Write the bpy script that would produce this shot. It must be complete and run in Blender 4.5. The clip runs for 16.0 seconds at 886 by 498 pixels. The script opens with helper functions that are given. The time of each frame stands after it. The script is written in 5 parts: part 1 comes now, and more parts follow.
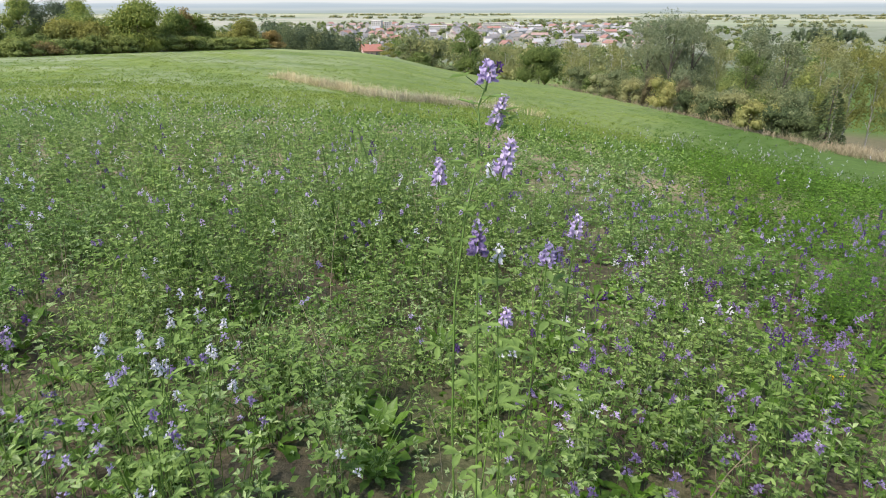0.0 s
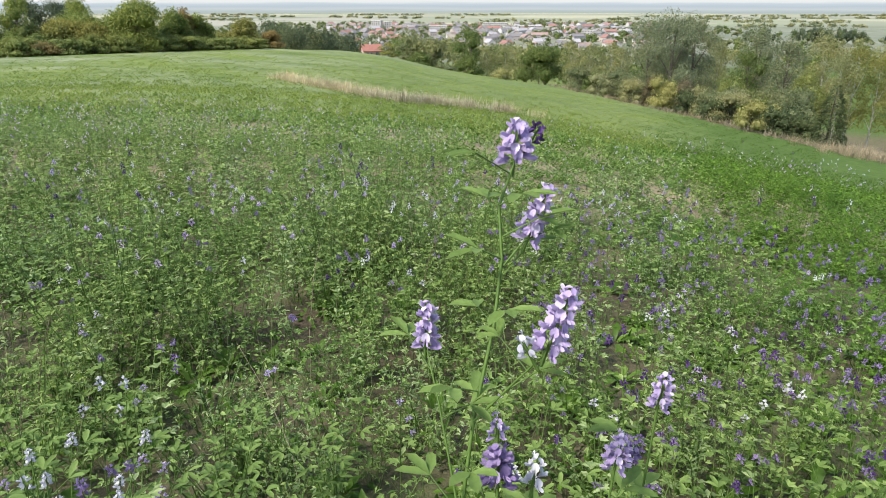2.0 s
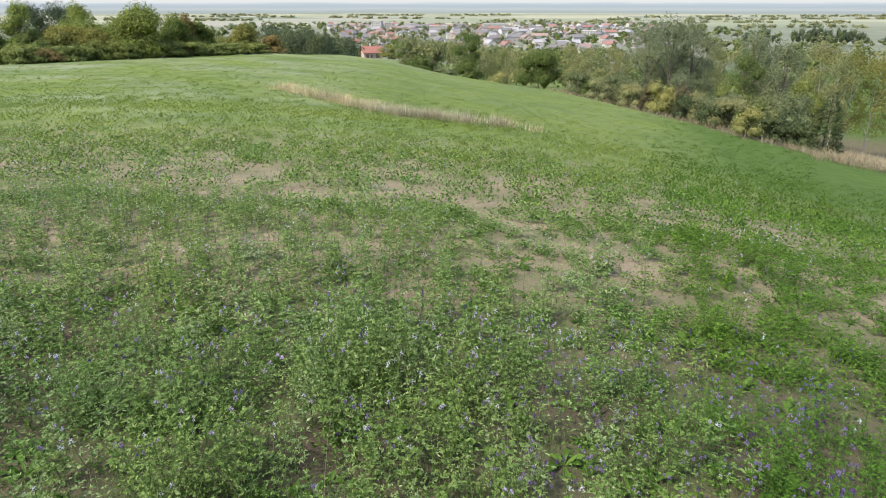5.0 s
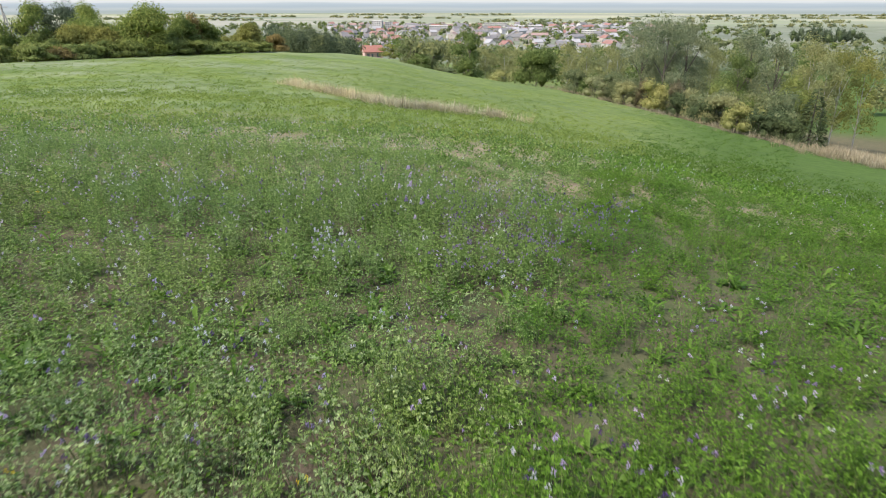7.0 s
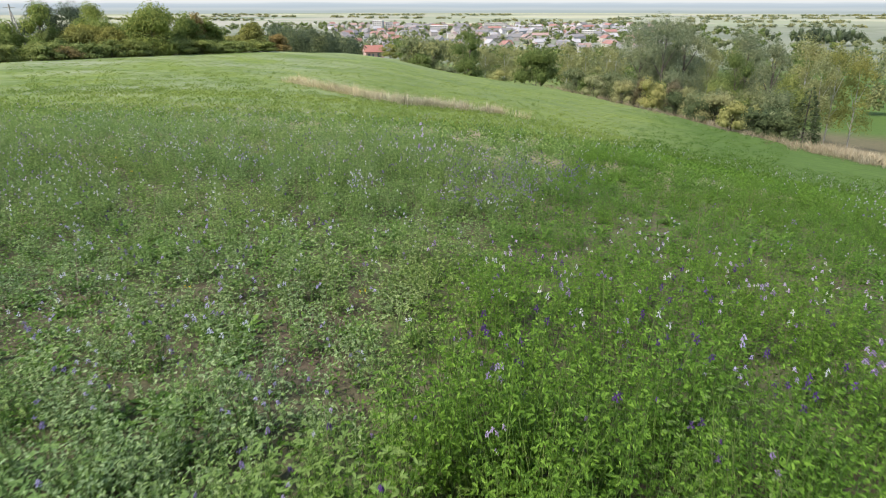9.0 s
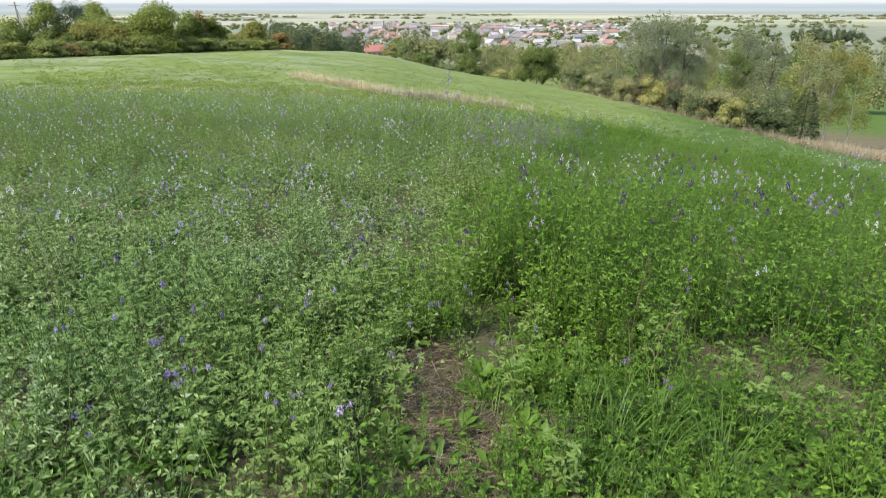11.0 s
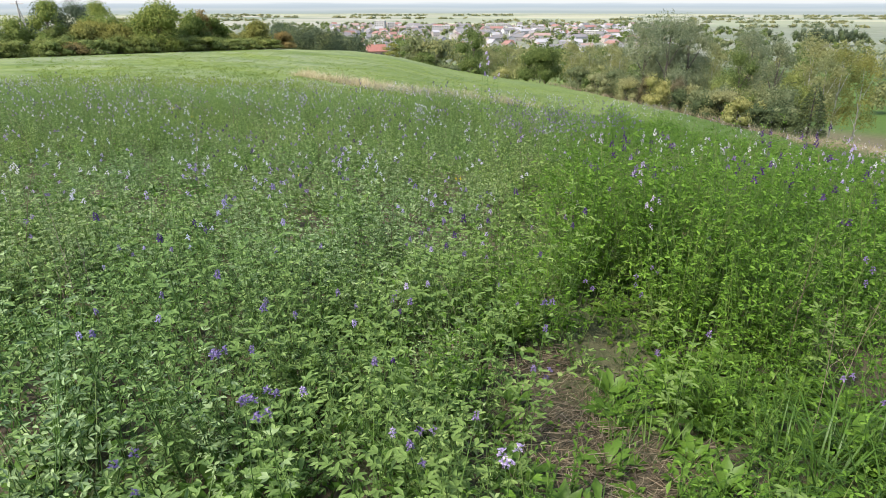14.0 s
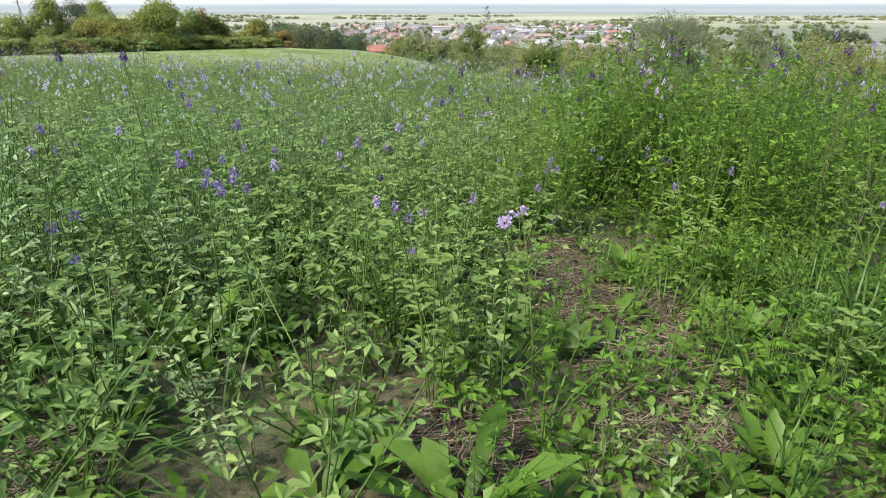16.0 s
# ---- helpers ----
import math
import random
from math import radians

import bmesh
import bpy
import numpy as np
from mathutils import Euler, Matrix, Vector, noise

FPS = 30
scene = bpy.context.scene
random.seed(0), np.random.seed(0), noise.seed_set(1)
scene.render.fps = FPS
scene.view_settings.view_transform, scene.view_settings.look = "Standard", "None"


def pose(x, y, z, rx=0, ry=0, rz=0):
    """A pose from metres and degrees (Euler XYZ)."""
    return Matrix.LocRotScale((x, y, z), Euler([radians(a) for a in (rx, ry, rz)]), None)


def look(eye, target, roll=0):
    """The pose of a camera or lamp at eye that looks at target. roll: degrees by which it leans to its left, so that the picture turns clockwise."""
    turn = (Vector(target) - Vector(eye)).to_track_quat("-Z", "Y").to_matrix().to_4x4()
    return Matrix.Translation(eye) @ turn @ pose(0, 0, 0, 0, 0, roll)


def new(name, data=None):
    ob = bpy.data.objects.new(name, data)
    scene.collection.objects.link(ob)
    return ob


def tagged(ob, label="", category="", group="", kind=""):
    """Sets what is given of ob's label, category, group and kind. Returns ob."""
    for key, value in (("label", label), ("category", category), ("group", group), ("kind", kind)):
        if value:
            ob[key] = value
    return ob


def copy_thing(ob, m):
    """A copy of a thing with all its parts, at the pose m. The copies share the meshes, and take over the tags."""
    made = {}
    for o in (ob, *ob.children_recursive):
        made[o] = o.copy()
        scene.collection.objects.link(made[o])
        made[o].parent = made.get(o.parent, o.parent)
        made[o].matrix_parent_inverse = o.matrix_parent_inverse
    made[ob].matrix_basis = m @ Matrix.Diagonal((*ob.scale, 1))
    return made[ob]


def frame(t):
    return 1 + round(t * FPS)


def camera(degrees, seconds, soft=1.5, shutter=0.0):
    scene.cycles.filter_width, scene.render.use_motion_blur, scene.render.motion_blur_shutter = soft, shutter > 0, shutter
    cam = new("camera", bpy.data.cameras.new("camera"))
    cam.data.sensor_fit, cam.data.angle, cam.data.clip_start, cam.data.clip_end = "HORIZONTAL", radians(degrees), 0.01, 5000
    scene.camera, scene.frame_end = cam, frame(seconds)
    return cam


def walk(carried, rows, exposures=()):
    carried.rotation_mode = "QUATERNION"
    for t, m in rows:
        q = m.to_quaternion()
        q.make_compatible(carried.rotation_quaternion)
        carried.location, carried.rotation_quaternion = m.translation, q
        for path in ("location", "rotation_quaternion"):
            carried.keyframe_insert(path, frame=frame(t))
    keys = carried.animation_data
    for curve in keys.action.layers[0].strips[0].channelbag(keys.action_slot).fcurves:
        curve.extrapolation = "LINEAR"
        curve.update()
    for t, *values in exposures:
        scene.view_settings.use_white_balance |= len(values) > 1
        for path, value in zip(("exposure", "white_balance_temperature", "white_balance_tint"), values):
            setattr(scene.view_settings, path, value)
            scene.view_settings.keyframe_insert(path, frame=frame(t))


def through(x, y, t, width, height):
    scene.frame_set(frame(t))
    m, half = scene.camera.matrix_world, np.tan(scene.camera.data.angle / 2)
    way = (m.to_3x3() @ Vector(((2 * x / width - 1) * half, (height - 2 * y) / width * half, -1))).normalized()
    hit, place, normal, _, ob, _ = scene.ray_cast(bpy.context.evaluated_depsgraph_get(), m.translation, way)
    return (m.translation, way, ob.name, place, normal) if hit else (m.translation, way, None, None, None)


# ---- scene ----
PATH = [  # seconds, x, y, z, yaw, pitch
    (0, 0, 0, 0.95, 0.089, -21.253),
    (0.5, -0.001, 0.154, 0.954, 0.092, -21.265),
    (1, -0.001, 0.301, 0.956, 0.086, -21.277),
    (1.5, 0.001, 0.342, 0.957, 0.087, -21.278),
    (2, 0.005, 0.34, 0.956, 0.089, -21.265),
    (2.5, 0.006, 0.325, 0.955, 0.086, -21.253),
    (2.8, 0.009, 0.321, 0.955, 0.09, -21.26),
    (2.9, 0.012, 0.319, 0.992, 0.09, -21.26),
    (3, 0.014, 0.316, 1.058, 0.088, -21.262),
    (3.1, 0.015, 0.317, 1.165, 0.09, -21.26),
    (3.2, 0.015, 0.318, 1.276, 0.091, -21.264),
    (3.6, 0.022, 0.31, 1.6, 0.09, -21.26),
    (4.2, 0.04, 0.27, 1.76, 0.1, -21.26),
    (4.8, 0.065, 0.1, 1.785, 0.1, -21.26),
    (5.3, 0.096, -0.193, 1.782, 0.105, -21.258),
    (5.5, 0.114, -0.417, 1.783, 0.115, -21.262),
    (6, 0.158, -1.134, 1.781, 0.123, -21.268),
    (6.5, 0.208, -1.992, 1.793, 0.131, -21.28),
    (7, 0.259, -2.903, 1.776, 0.144, -21.284),
    (7.5, 0.269, -3.233, 1.795, 0.145, -21.282),
    (8, 0.275, -3.544, 1.802, 0.156, -21.288),
    (8.2, 0.283, -3.721, 1.797, 0.172, -21.285),
    (9, 0.245, -4.45, 1.797, 0.18, -21.28),
    (9.7, 0.13, -5.08, 1.797, 0.19, -21.28),
    (10.3, 0.058, -5.357, 1.791, 0.201, -21.27),
    (10.5, 0.042, -5.367, 1.757, 0.203, -21.268),
    (11, 0.025, -5.361, 1.481, 0.219, -21.25),
    (11.5, 0.035, -5.337, 1.286, 0.226, -21.24),
    (12, -0.036, -5.328, 1.266, 0.26, -21.235),
    (12.5, -0.209, -5.318, 1.274, 0.265, -21.236),
    (13, -0.282, -5.204, 1.278, 0.269, -21.232),
    (13.5, -0.297, -5.026, 1.28, 0.315, -21.23),
    (14, -0.292, -4.963, 1.277, 0.33, -21.232),
    (14.5, -0.281, -4.958, 1.213, 0.336, -21.224),
    (15, -0.278, -4.965, 1.08, 0.345, -21.204),
    (15.5, -0.28, -4.97, 0.986, 0.356, -21.199),
    (16, -0.28, -4.966, 0.907, 0.38, -21.156),
]
cam = camera(70, 16.0, soft=0.9, shutter=0.25)
walk(cam, [(t, look((x, y, z), (x - math.sin(radians(a)) * math.cos(radians(p)), y + math.cos(radians(a)) * math.cos(radians(p)), z + math.sin(radians(p))))) for t, x, y, z, a, p in PATH], exposures=[(0, 0.94), (3.2, 0.93), (5.5, 0.86), (8.2, 0.89), (10.5, 1.04), (13, 1.06), (16, 1.1)])

# ---- light ----
SUN_HEIGHT, SUN_TURN = radians(50), radians(-128)
world = bpy.data.worlds.new("sky")
scene.world = world
world.use_nodes = True
nt = world.node_tree
sky = nt.nodes.new("ShaderNodeTexSky")
sky.sky_type, sky.sun_disc, sky.sun_elevation, sky.sun_rotation = "NISHITA", False, SUN_HEIGHT, SUN_TURN
sky.air_density, sky.dust_density, sky.ozone_density, sky.altitude = 1.0, 2.2, 1.0, 100
nt.nodes["Background"].inputs["Strength"].default_value = 0.145
nt.links.new(sky.outputs["Color"], nt.nodes["Background"].inputs["Color"])
sun_data = bpy.data.lights.new("sun", "SUN")
sun_data.energy, sun_data.angle, sun_data.color = 3.3, radians(8), (1.0, 0.94, 0.84)
sun = new("sun", sun_data)
sun_way = Vector((math.sin(SUN_TURN) * math.cos(SUN_HEIGHT), math.cos(SUN_TURN) * math.cos(SUN_HEIGHT), math.sin(SUN_HEIGHT)))
sun.matrix_world = look(sun_way * 50, (0, 0, 0))


# ---- materials ----
def node_mat(name, rough=0.7):
    m = bpy.data.materials.new(name)
    m.use_nodes = True
    t = m.node_tree
    return m, t, t.nodes["Principled BSDF"]


def link(t, a, b):
    t.links.new(a, b)


def noise_node(t, scale, detail=4.0, vec=None, rough=0.6):
    n = t.nodes.new("ShaderNodeTexNoise")
    n.inputs["Scale"].default_value, n.inputs["Detail"].default_value, n.inputs["Roughness"].default_value = scale, detail, rough
    if vec is not None:
        link(t, vec, n.inputs["Vector"])
    return n.outputs["Fac"]


def ramp(t, fac, stops):
    r = t.nodes.new("ShaderNodeValToRGB")
    els = r.color_ramp.elements
    while len(els) < len(stops):
        els.new(0.5)
    for e, (p, c) in zip(els, stops):
        e.position, e.color = p, (*c, 1)
    link(t, fac, r.inputs["Fac"])
    return r.outputs["Color"]


def mix(t, fac, a, b):
    n = t.nodes.new("ShaderNodeMix")
    n.data_type = "RGBA"
    for s, v in ((0, fac), (6, a), (7, b)):
        if isinstance(v, (int, float)):
            n.inputs[s].default_value = v
        elif isinstance(v, tuple):
            n.inputs[s].default_value = (*v, 1)
        else:
            link(t, v, n.inputs[s])
    return n.outputs[2]


def math_node(t, op, a, b=0.0, clamp=False):
    n = t.nodes.new("ShaderNodeMath")
    n.operation, n.use_clamp = op, clamp
    for s, v in ((0, a), (1, b)):
        if isinstance(v, (int, float)):
            n.inputs[s].default_value = v
        else:
            link(t, v, n.inputs[s])
    return n.outputs[0]


def bump(t, b, fac, strength, distance):
    n = t.nodes.new("ShaderNodeBump")
    n.inputs["Strength"].default_value, n.inputs["Distance"].default_value = strength, distance
    link(t, fac, n.inputs["Height"])
    link(t, n.outputs["Normal"], b.inputs["Normal"])


def position(t):
    return t.nodes.new("ShaderNodeNewGeometry").outputs["Position"]


def leafy(name, dark, mid, light, through=0.35, rough=0.5, patch=0.6, gloss=0.2, grain=160.0):
    """A leaf: each blade its own tint, patches of the stand a little yellower, and light shining through."""
    m, t, b = node_mat(name)
    geo = t.nodes.new("ShaderNodeNewGeometry")
    col = ramp(t, geo.outputs["Random Per Island"], [(0.0, dark), (0.55, mid), (1.0, light)])
    spots = noise_node(t, patch, 3.0, geo.outputs["Position"])
    tone = ramp(t, spots, [(0.3, (0.86, 0.95, 0.97)), (0.7, (1.10, 1.06, 0.90))])
    n = t.nodes.new("ShaderNodeMix")
    n.data_type, n.blend_type = "RGBA", "MULTIPLY"
    n.inputs[0].default_value = 1.0
    link(t, col, n.inputs[6])
    link(t, tone, n.inputs[7])
    fleck = math_node(t, "ADD", math_node(t, "MULTIPLY", noise_node(t, grain, 3.0, geo.outputs["Position"]), 0.5), 0.75)
    g = t.nodes.new("ShaderNodeVectorMath")
    g.operation = "SCALE"
    link(t, n.outputs[2], g.inputs[0])
    link(t, fleck, g.inputs["Scale"])
    col = g.outputs[0]
    link(t, col, b.inputs["Base Color"])
    b.inputs["Roughness"].default_value = rough
    b.inputs["Specular IOR Level"].default_value = gloss
    tr = t.nodes.new("ShaderNodeBsdfTranslucent")
    link(t, col, tr.inputs["Color"])
    s = t.nodes.new("ShaderNodeMixShader")
    s.inputs[0].default_value = through
    link(t, b.outputs[0], s.inputs[1])
    link(t, tr.outputs[0], s.inputs[2])
    link(t, s.outputs[0], t.nodes["Material Output"].inputs["Surface"])
    return m


def plain(name, a, b_col, scale=20.0, rough=0.8, metal=0.0, lift=0.0):
    m, t, b = node_mat(name)
    f = noise_node(t, scale, 5.0, position(t))
    link(t, ramp(t, f, [(0.3, a), (0.7, b_col)]), b.inputs["Base Color"])
    b.inputs["Roughness"].default_value, b.inputs["Metallic"].default_value = rough, metal
    if lift:
        bump(t, b, f, 0.5, lift)
    return m


def per_thing(name, stops, rough=0.8, scale=1.5):
    """Paint or tile that differs from thing to thing, with weathering on it."""
    m, t, b = node_mat(name)
    col = ramp(t, t.nodes.new("ShaderNodeObjectInfo").outputs["Random"], stops)
    t.nodes["Color Ramp"].color_ramp.interpolation = "CONSTANT"
    f = noise_node(t, scale, 4.0, position(t))
    link(t, mix(t, math_node(t, "MULTIPLY", f, 0.5), col, (0.16, 0.14, 0.12)), b.inputs["Base Color"])
    b.inputs["Roughness"].default_value = rough
    return m


ALFALFA = leafy("alfalfa_leaf", (0.10, 0.163, 0.048), (0.19, 0.285, 0.084), (0.32, 0.425, 0.15), 0.48, 0.55, 0.6, 0.2)
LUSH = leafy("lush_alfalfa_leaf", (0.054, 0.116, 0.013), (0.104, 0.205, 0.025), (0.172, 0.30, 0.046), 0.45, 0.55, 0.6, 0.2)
STEM = leafy("alfalfa_stem", (0.06, 0.115, 0.028), (0.09, 0.155, 0.036), (0.14, 0.18, 0.06), 0.1)
HERB = leafy("grey_green_leaf", (0.14, 0.20, 0.085), (0.23, 0.31, 0.135), (0.35, 0.43, 0.21), 0.35, 0.55)
WEED = leafy("weed_leaf", (0.05, 0.104, 0.014), (0.09, 0.168, 0.025), (0.145, 0.238, 0.046), 0.38, 0.45)
BLADE = leafy("grass_blade", (0.034, 0.078, 0.012), (0.058, 0.117, 0.02), (0.10, 0.165, 0.04), 0.3, 0.4)
VIOLET = leafy("violet_petal", (0.16, 0.11, 0.26), (0.245, 0.18, 0.37), (0.36, 0.28, 0.50), 0.3, 0.6)
LILAC = leafy("lilac_petal", (0.36, 0.27, 0.53), (0.49, 0.39, 0.64), (0.63, 0.54, 0.75), 0.35, 0.6)
PALE = leafy("pale_petal", (0.478, 0.46, 0.614), (0.589, 0.57, 0.672), (0.699, 0.69, 0.739), 0.35, 0.6)
DUSK = leafy("dark_petal", (0.045, 0.024, 0.098), (0.083, 0.04, 0.168), (0.15, 0.08, 0.266), 0.2, 0.6)
YELLOW = leafy("yellow_petal", (0.65, 0.45, 0.02), (0.75, 0.55, 0.03), (0.80, 0.62, 0.06), 0.2, 0.6)
STRAW = leafy("dry_stalk", (0.10, 0.076, 0.055), (0.175, 0.137, 0.10), (0.32, 0.265, 0.20), 0.1, 0.8)
DRY = leafy("dry_grass", (0.341, 0.278, 0.17), (0.488, 0.408, 0.268), (0.636, 0.556, 0.392), 0.25, 0.7, 0.15)
DRYBROWN = leafy("brown_dry_grass", (0.18, 0.145, 0.098), (0.275, 0.225, 0.155), (0.40, 0.34, 0.245), 0.2, 0.7, 0.15)
FAR_CROP = leafy("far_crop_leaf", (0.152, 0.21, 0.046), (0.197, 0.258, 0.06), (0.243, 0.30, 0.088), 0.5, 0.6, 0.12)
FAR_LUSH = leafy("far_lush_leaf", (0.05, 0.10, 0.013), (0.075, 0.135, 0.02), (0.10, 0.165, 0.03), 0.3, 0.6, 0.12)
BARK = plain("bark", (0.06, 0.05, 0.04), (0.15, 0.125, 0.10), 6.0, 0.9, 0, 0.02)
BIRCHBARK = plain("birch_bark", (0.22, 0.20, 0.17), (0.48, 0.46, 0.42), 3.0, 0.8, 0, 0.01)
CROWN = {
    "hedge": leafy("hedge_crown", (0.135, 0.165, 0.05), (0.195, 0.225, 0.07), (0.27, 0.295, 0.1), 0.42, 0.6, 0.12, 0.12, 2.5),
    "maple": leafy("hedge_tree_crown", (0.12, 0.16, 0.042), (0.18, 0.22, 0.056), (0.26, 0.29, 0.085), 0.42, 0.6, 0.12, 0.12, 2.5),
    "broad": leafy("broad_crown", (0.085, 0.118, 0.036), (0.125, 0.165, 0.05), (0.19, 0.225, 0.075), 0.42, 0.6, 0.12, 0.12, 2.5),
    "gold": leafy("gold_crown", (0.165, 0.17, 0.05), (0.225, 0.225, 0.066), (0.30, 0.285, 0.09), 0.42, 0.6, 0.12, 0.12, 2.5),
    "rust": leafy("rust_crown", (0.176, 0.138, 0.055), (0.242, 0.182, 0.077), (0.308, 0.231, 0.099), 0.42, 0.6, 0.12, 0.12, 2.5),
    "bush": leafy("bush_crown", (0.125, 0.145, 0.072), (0.175, 0.193, 0.095), (0.24, 0.255, 0.13), 0.42, 0.6, 0.12, 0.12, 2.5),
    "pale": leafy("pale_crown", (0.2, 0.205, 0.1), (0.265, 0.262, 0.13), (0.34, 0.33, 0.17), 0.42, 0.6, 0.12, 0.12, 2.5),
    "yellow": leafy("yellow_crown", (0.23, 0.23, 0.085), (0.30, 0.29, 0.11), (0.38, 0.36, 0.155), 0.42, 0.6, 0.12, 0.12, 2.5),
    "pine": leafy("needle_crown", (0.058, 0.076, 0.048), (0.085, 0.108, 0.066), (0.12, 0.148, 0.092), 0.42, 0.6, 0.12, 0.12, 2.5),
    "birch": leafy("birch_crown", (0.185, 0.195, 0.085), (0.245, 0.25, 0.11), (0.31, 0.305, 0.145), 0.42, 0.6, 0.12, 0.12, 2.5),
    "poplar": leafy("poplar_crown", (0.13, 0.158, 0.09), (0.185, 0.21, 0.122), (0.26, 0.28, 0.175), 0.42, 0.6, 0.12, 0.12, 2.5),
    "dark": leafy("dark_crown", (0.06, 0.083, 0.04), (0.088, 0.116, 0.055), (0.13, 0.16, 0.078), 0.42, 0.6, 0.12, 0.12, 2.5),
    "brown": leafy("brown_crown", (0.12, 0.105, 0.065), (0.155, 0.135, 0.082), (0.2, 0.17, 0.105), 0.42, 0.6, 0.12, 0.12, 2.5),
}
WALLS = per_thing("rendered_wall", [(0, (0.50, 0.49, 0.47)), (0.3, (0.42, 0.38, 0.33)), (0.5, (0.62, 0.61, 0.60)), (0.66, (0.40, 0.36, 0.33)), (0.8, (0.34, 0.35, 0.37))])
ROOFS = per_thing("roof_covering", [(0, (0.16, 0.16, 0.17)), (0.35, (0.27, 0.12, 0.10)), (0.5, (0.20, 0.19, 0.20)), (0.72, (0.30, 0.20, 0.18)), (0.84, (0.34, 0.34, 0.36))])
BLOCKWALL = plain("panel_wall", (0.32, 0.31, 0.29), (0.40, 0.39, 0.37), 0.4)
BRICK = plain("bare_hollow_brick", (0.38, 0.25, 0.22), (0.48, 0.34, 0.30), 1.5, 0.9)
TILE = plain("red_roof_tile", (0.21, 0.085, 0.065), (0.29, 0.13, 0.10), 1.2, 0.8)
# window dark lightened, haze over the distant town put into it
DARKGLASS = plain("dark_opening", (0.06, 0.06, 0.065), (0.12, 0.12, 0.13), 2.0, 0.4)
CONCRETE = plain("concrete", (0.42, 0.40, 0.38), (0.58, 0.56, 0.53), 2.0, 0.9)
POLEWOOD = plain("grey_pole_wood", (0.24, 0.22, 0.20), (0.38, 0.36, 0.33), 5.0, 0.9)


def ground_material():
    m, t, b = node_mat("field_ground")
    pos = position(t)
    sep = t.nodes.new("ShaderNodeSeparateXYZ")
    link(t, pos, sep.inputs[0])
    fine, coarse, broad = noise_node(t, 60, 6, pos), noise_node(t, 5, 5, pos), noise_node(t, 0.12, 6, pos)
    soil = mix(t, coarse, ramp(t, fine, [(0.25, (0.032, 0.024, 0.017)), (0.75, (0.095, 0.072, 0.05))]), ramp(t, fine, [(0.25, (0.07, 0.054, 0.038)), (0.75, (0.20, 0.16, 0.115))]))
    sandy = math_node(t, "DIVIDE", math_node(t, "SUBTRACT", sep.outputs["Y"], 3.0), 2.5, True)
    soil = mix(t, math_node(t, "MULTIPLY", sandy, 0.85), soil, ramp(t, fine, [(0.25, (0.17, 0.13, 0.09)), (0.75, (0.40, 0.32, 0.225))]))
    stems = noise_node(t, 0.8, 9, pos, 0.78)
    cover = ramp(t, stems, [(0.34, (0.07, 0.108, 0.022)), (0.5, (0.115, 0.165, 0.038)), (0.66, (0.165, 0.215, 0.058))])
    wide = ramp(t, broad, [(0.32, (0.82, 0.86, 1.0)), (0.68, (1.16, 1.12, 0.92))])
    n = t.nodes.new("ShaderNodeMix")
    n.data_type, n.blend_type = "RGBA", "MULTIPLY"
    n.inputs[0].default_value = 1.0
    link(t, cover, n.inputs[6])
    link(t, wide, n.inputs[7])
    bloom = math_node(t, "MULTIPLY", math_node(t, "SUBTRACT", noise_node(t, 0.09, 5, pos), 0.42), 3.5, True)
    west = math_node(t, "DIVIDE", math_node(t, "SUBTRACT", 4.0, sep.outputs["X"]), 30.0, True)
    n_out = mix(t, math_node(t, "MULTIPLY", bloom, math_node(t, "ADD", math_node(t, "MULTIPLY", west, 0.4), 0.1)), n.outputs[2], (0.31, 0.325, 0.26))
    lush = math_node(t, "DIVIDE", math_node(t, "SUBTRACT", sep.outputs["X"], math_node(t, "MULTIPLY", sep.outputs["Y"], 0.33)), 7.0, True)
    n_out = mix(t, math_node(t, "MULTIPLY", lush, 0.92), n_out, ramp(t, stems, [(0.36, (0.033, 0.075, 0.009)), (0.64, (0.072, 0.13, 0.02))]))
    reach = math_node(t, "DIVIDE", math_node(t, "SUBTRACT", sep.outputs["Y"], 10.0), 14.0, True)
    moss = math_node(t, "MULTIPLY", math_node(t, "SUBTRACT", noise_node(t, 1.3, 5, pos), 0.36), 3.0, True)
    soil = mix(t, math_node(t, "MULTIPLY", moss, 0.75), soil, (0.07, 0.105, 0.032))
    near = mix(t, math_node(t, "MULTIPLY", reach, 0.95), soil, n_out)
    # rank dry grass on the slope outside the field's eastern edge
    rim = math_node(t, "MAXIMUM", math_node(t, "SUBTRACT", 49.5, math_node(t, "MULTIPLY", sep.outputs["Y"], 0.17)), math_node(t, "SUBTRACT", 62.0, math_node(t, "MULTIPLY", sep.outputs["Y"], 0.4)))
    past = math_node(t, "MULTIPLY", math_node(t, "DIVIDE", math_node(t, "SUBTRACT", sep.outputs["X"], rim), 2.0, True), math_node(t, "DIVIDE", math_node(t, "SUBTRACT", 150.0, sep.outputs["Y"]), 20.0, True))
    near = mix(t, past, near, ramp(t, stems, [(0.34, (0.075, 0.075, 0.035)), (0.66, (0.155, 0.13, 0.075))]))
    # the valley's patchwork of stubble, meadow and ploughed strips, paled by painted-in haze
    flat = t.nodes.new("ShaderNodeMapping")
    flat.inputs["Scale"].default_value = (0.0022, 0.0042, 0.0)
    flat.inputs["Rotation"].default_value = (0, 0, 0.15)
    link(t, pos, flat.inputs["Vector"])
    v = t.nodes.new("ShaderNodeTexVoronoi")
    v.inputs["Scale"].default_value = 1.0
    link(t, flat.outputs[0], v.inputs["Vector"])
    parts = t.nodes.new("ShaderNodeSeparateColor")
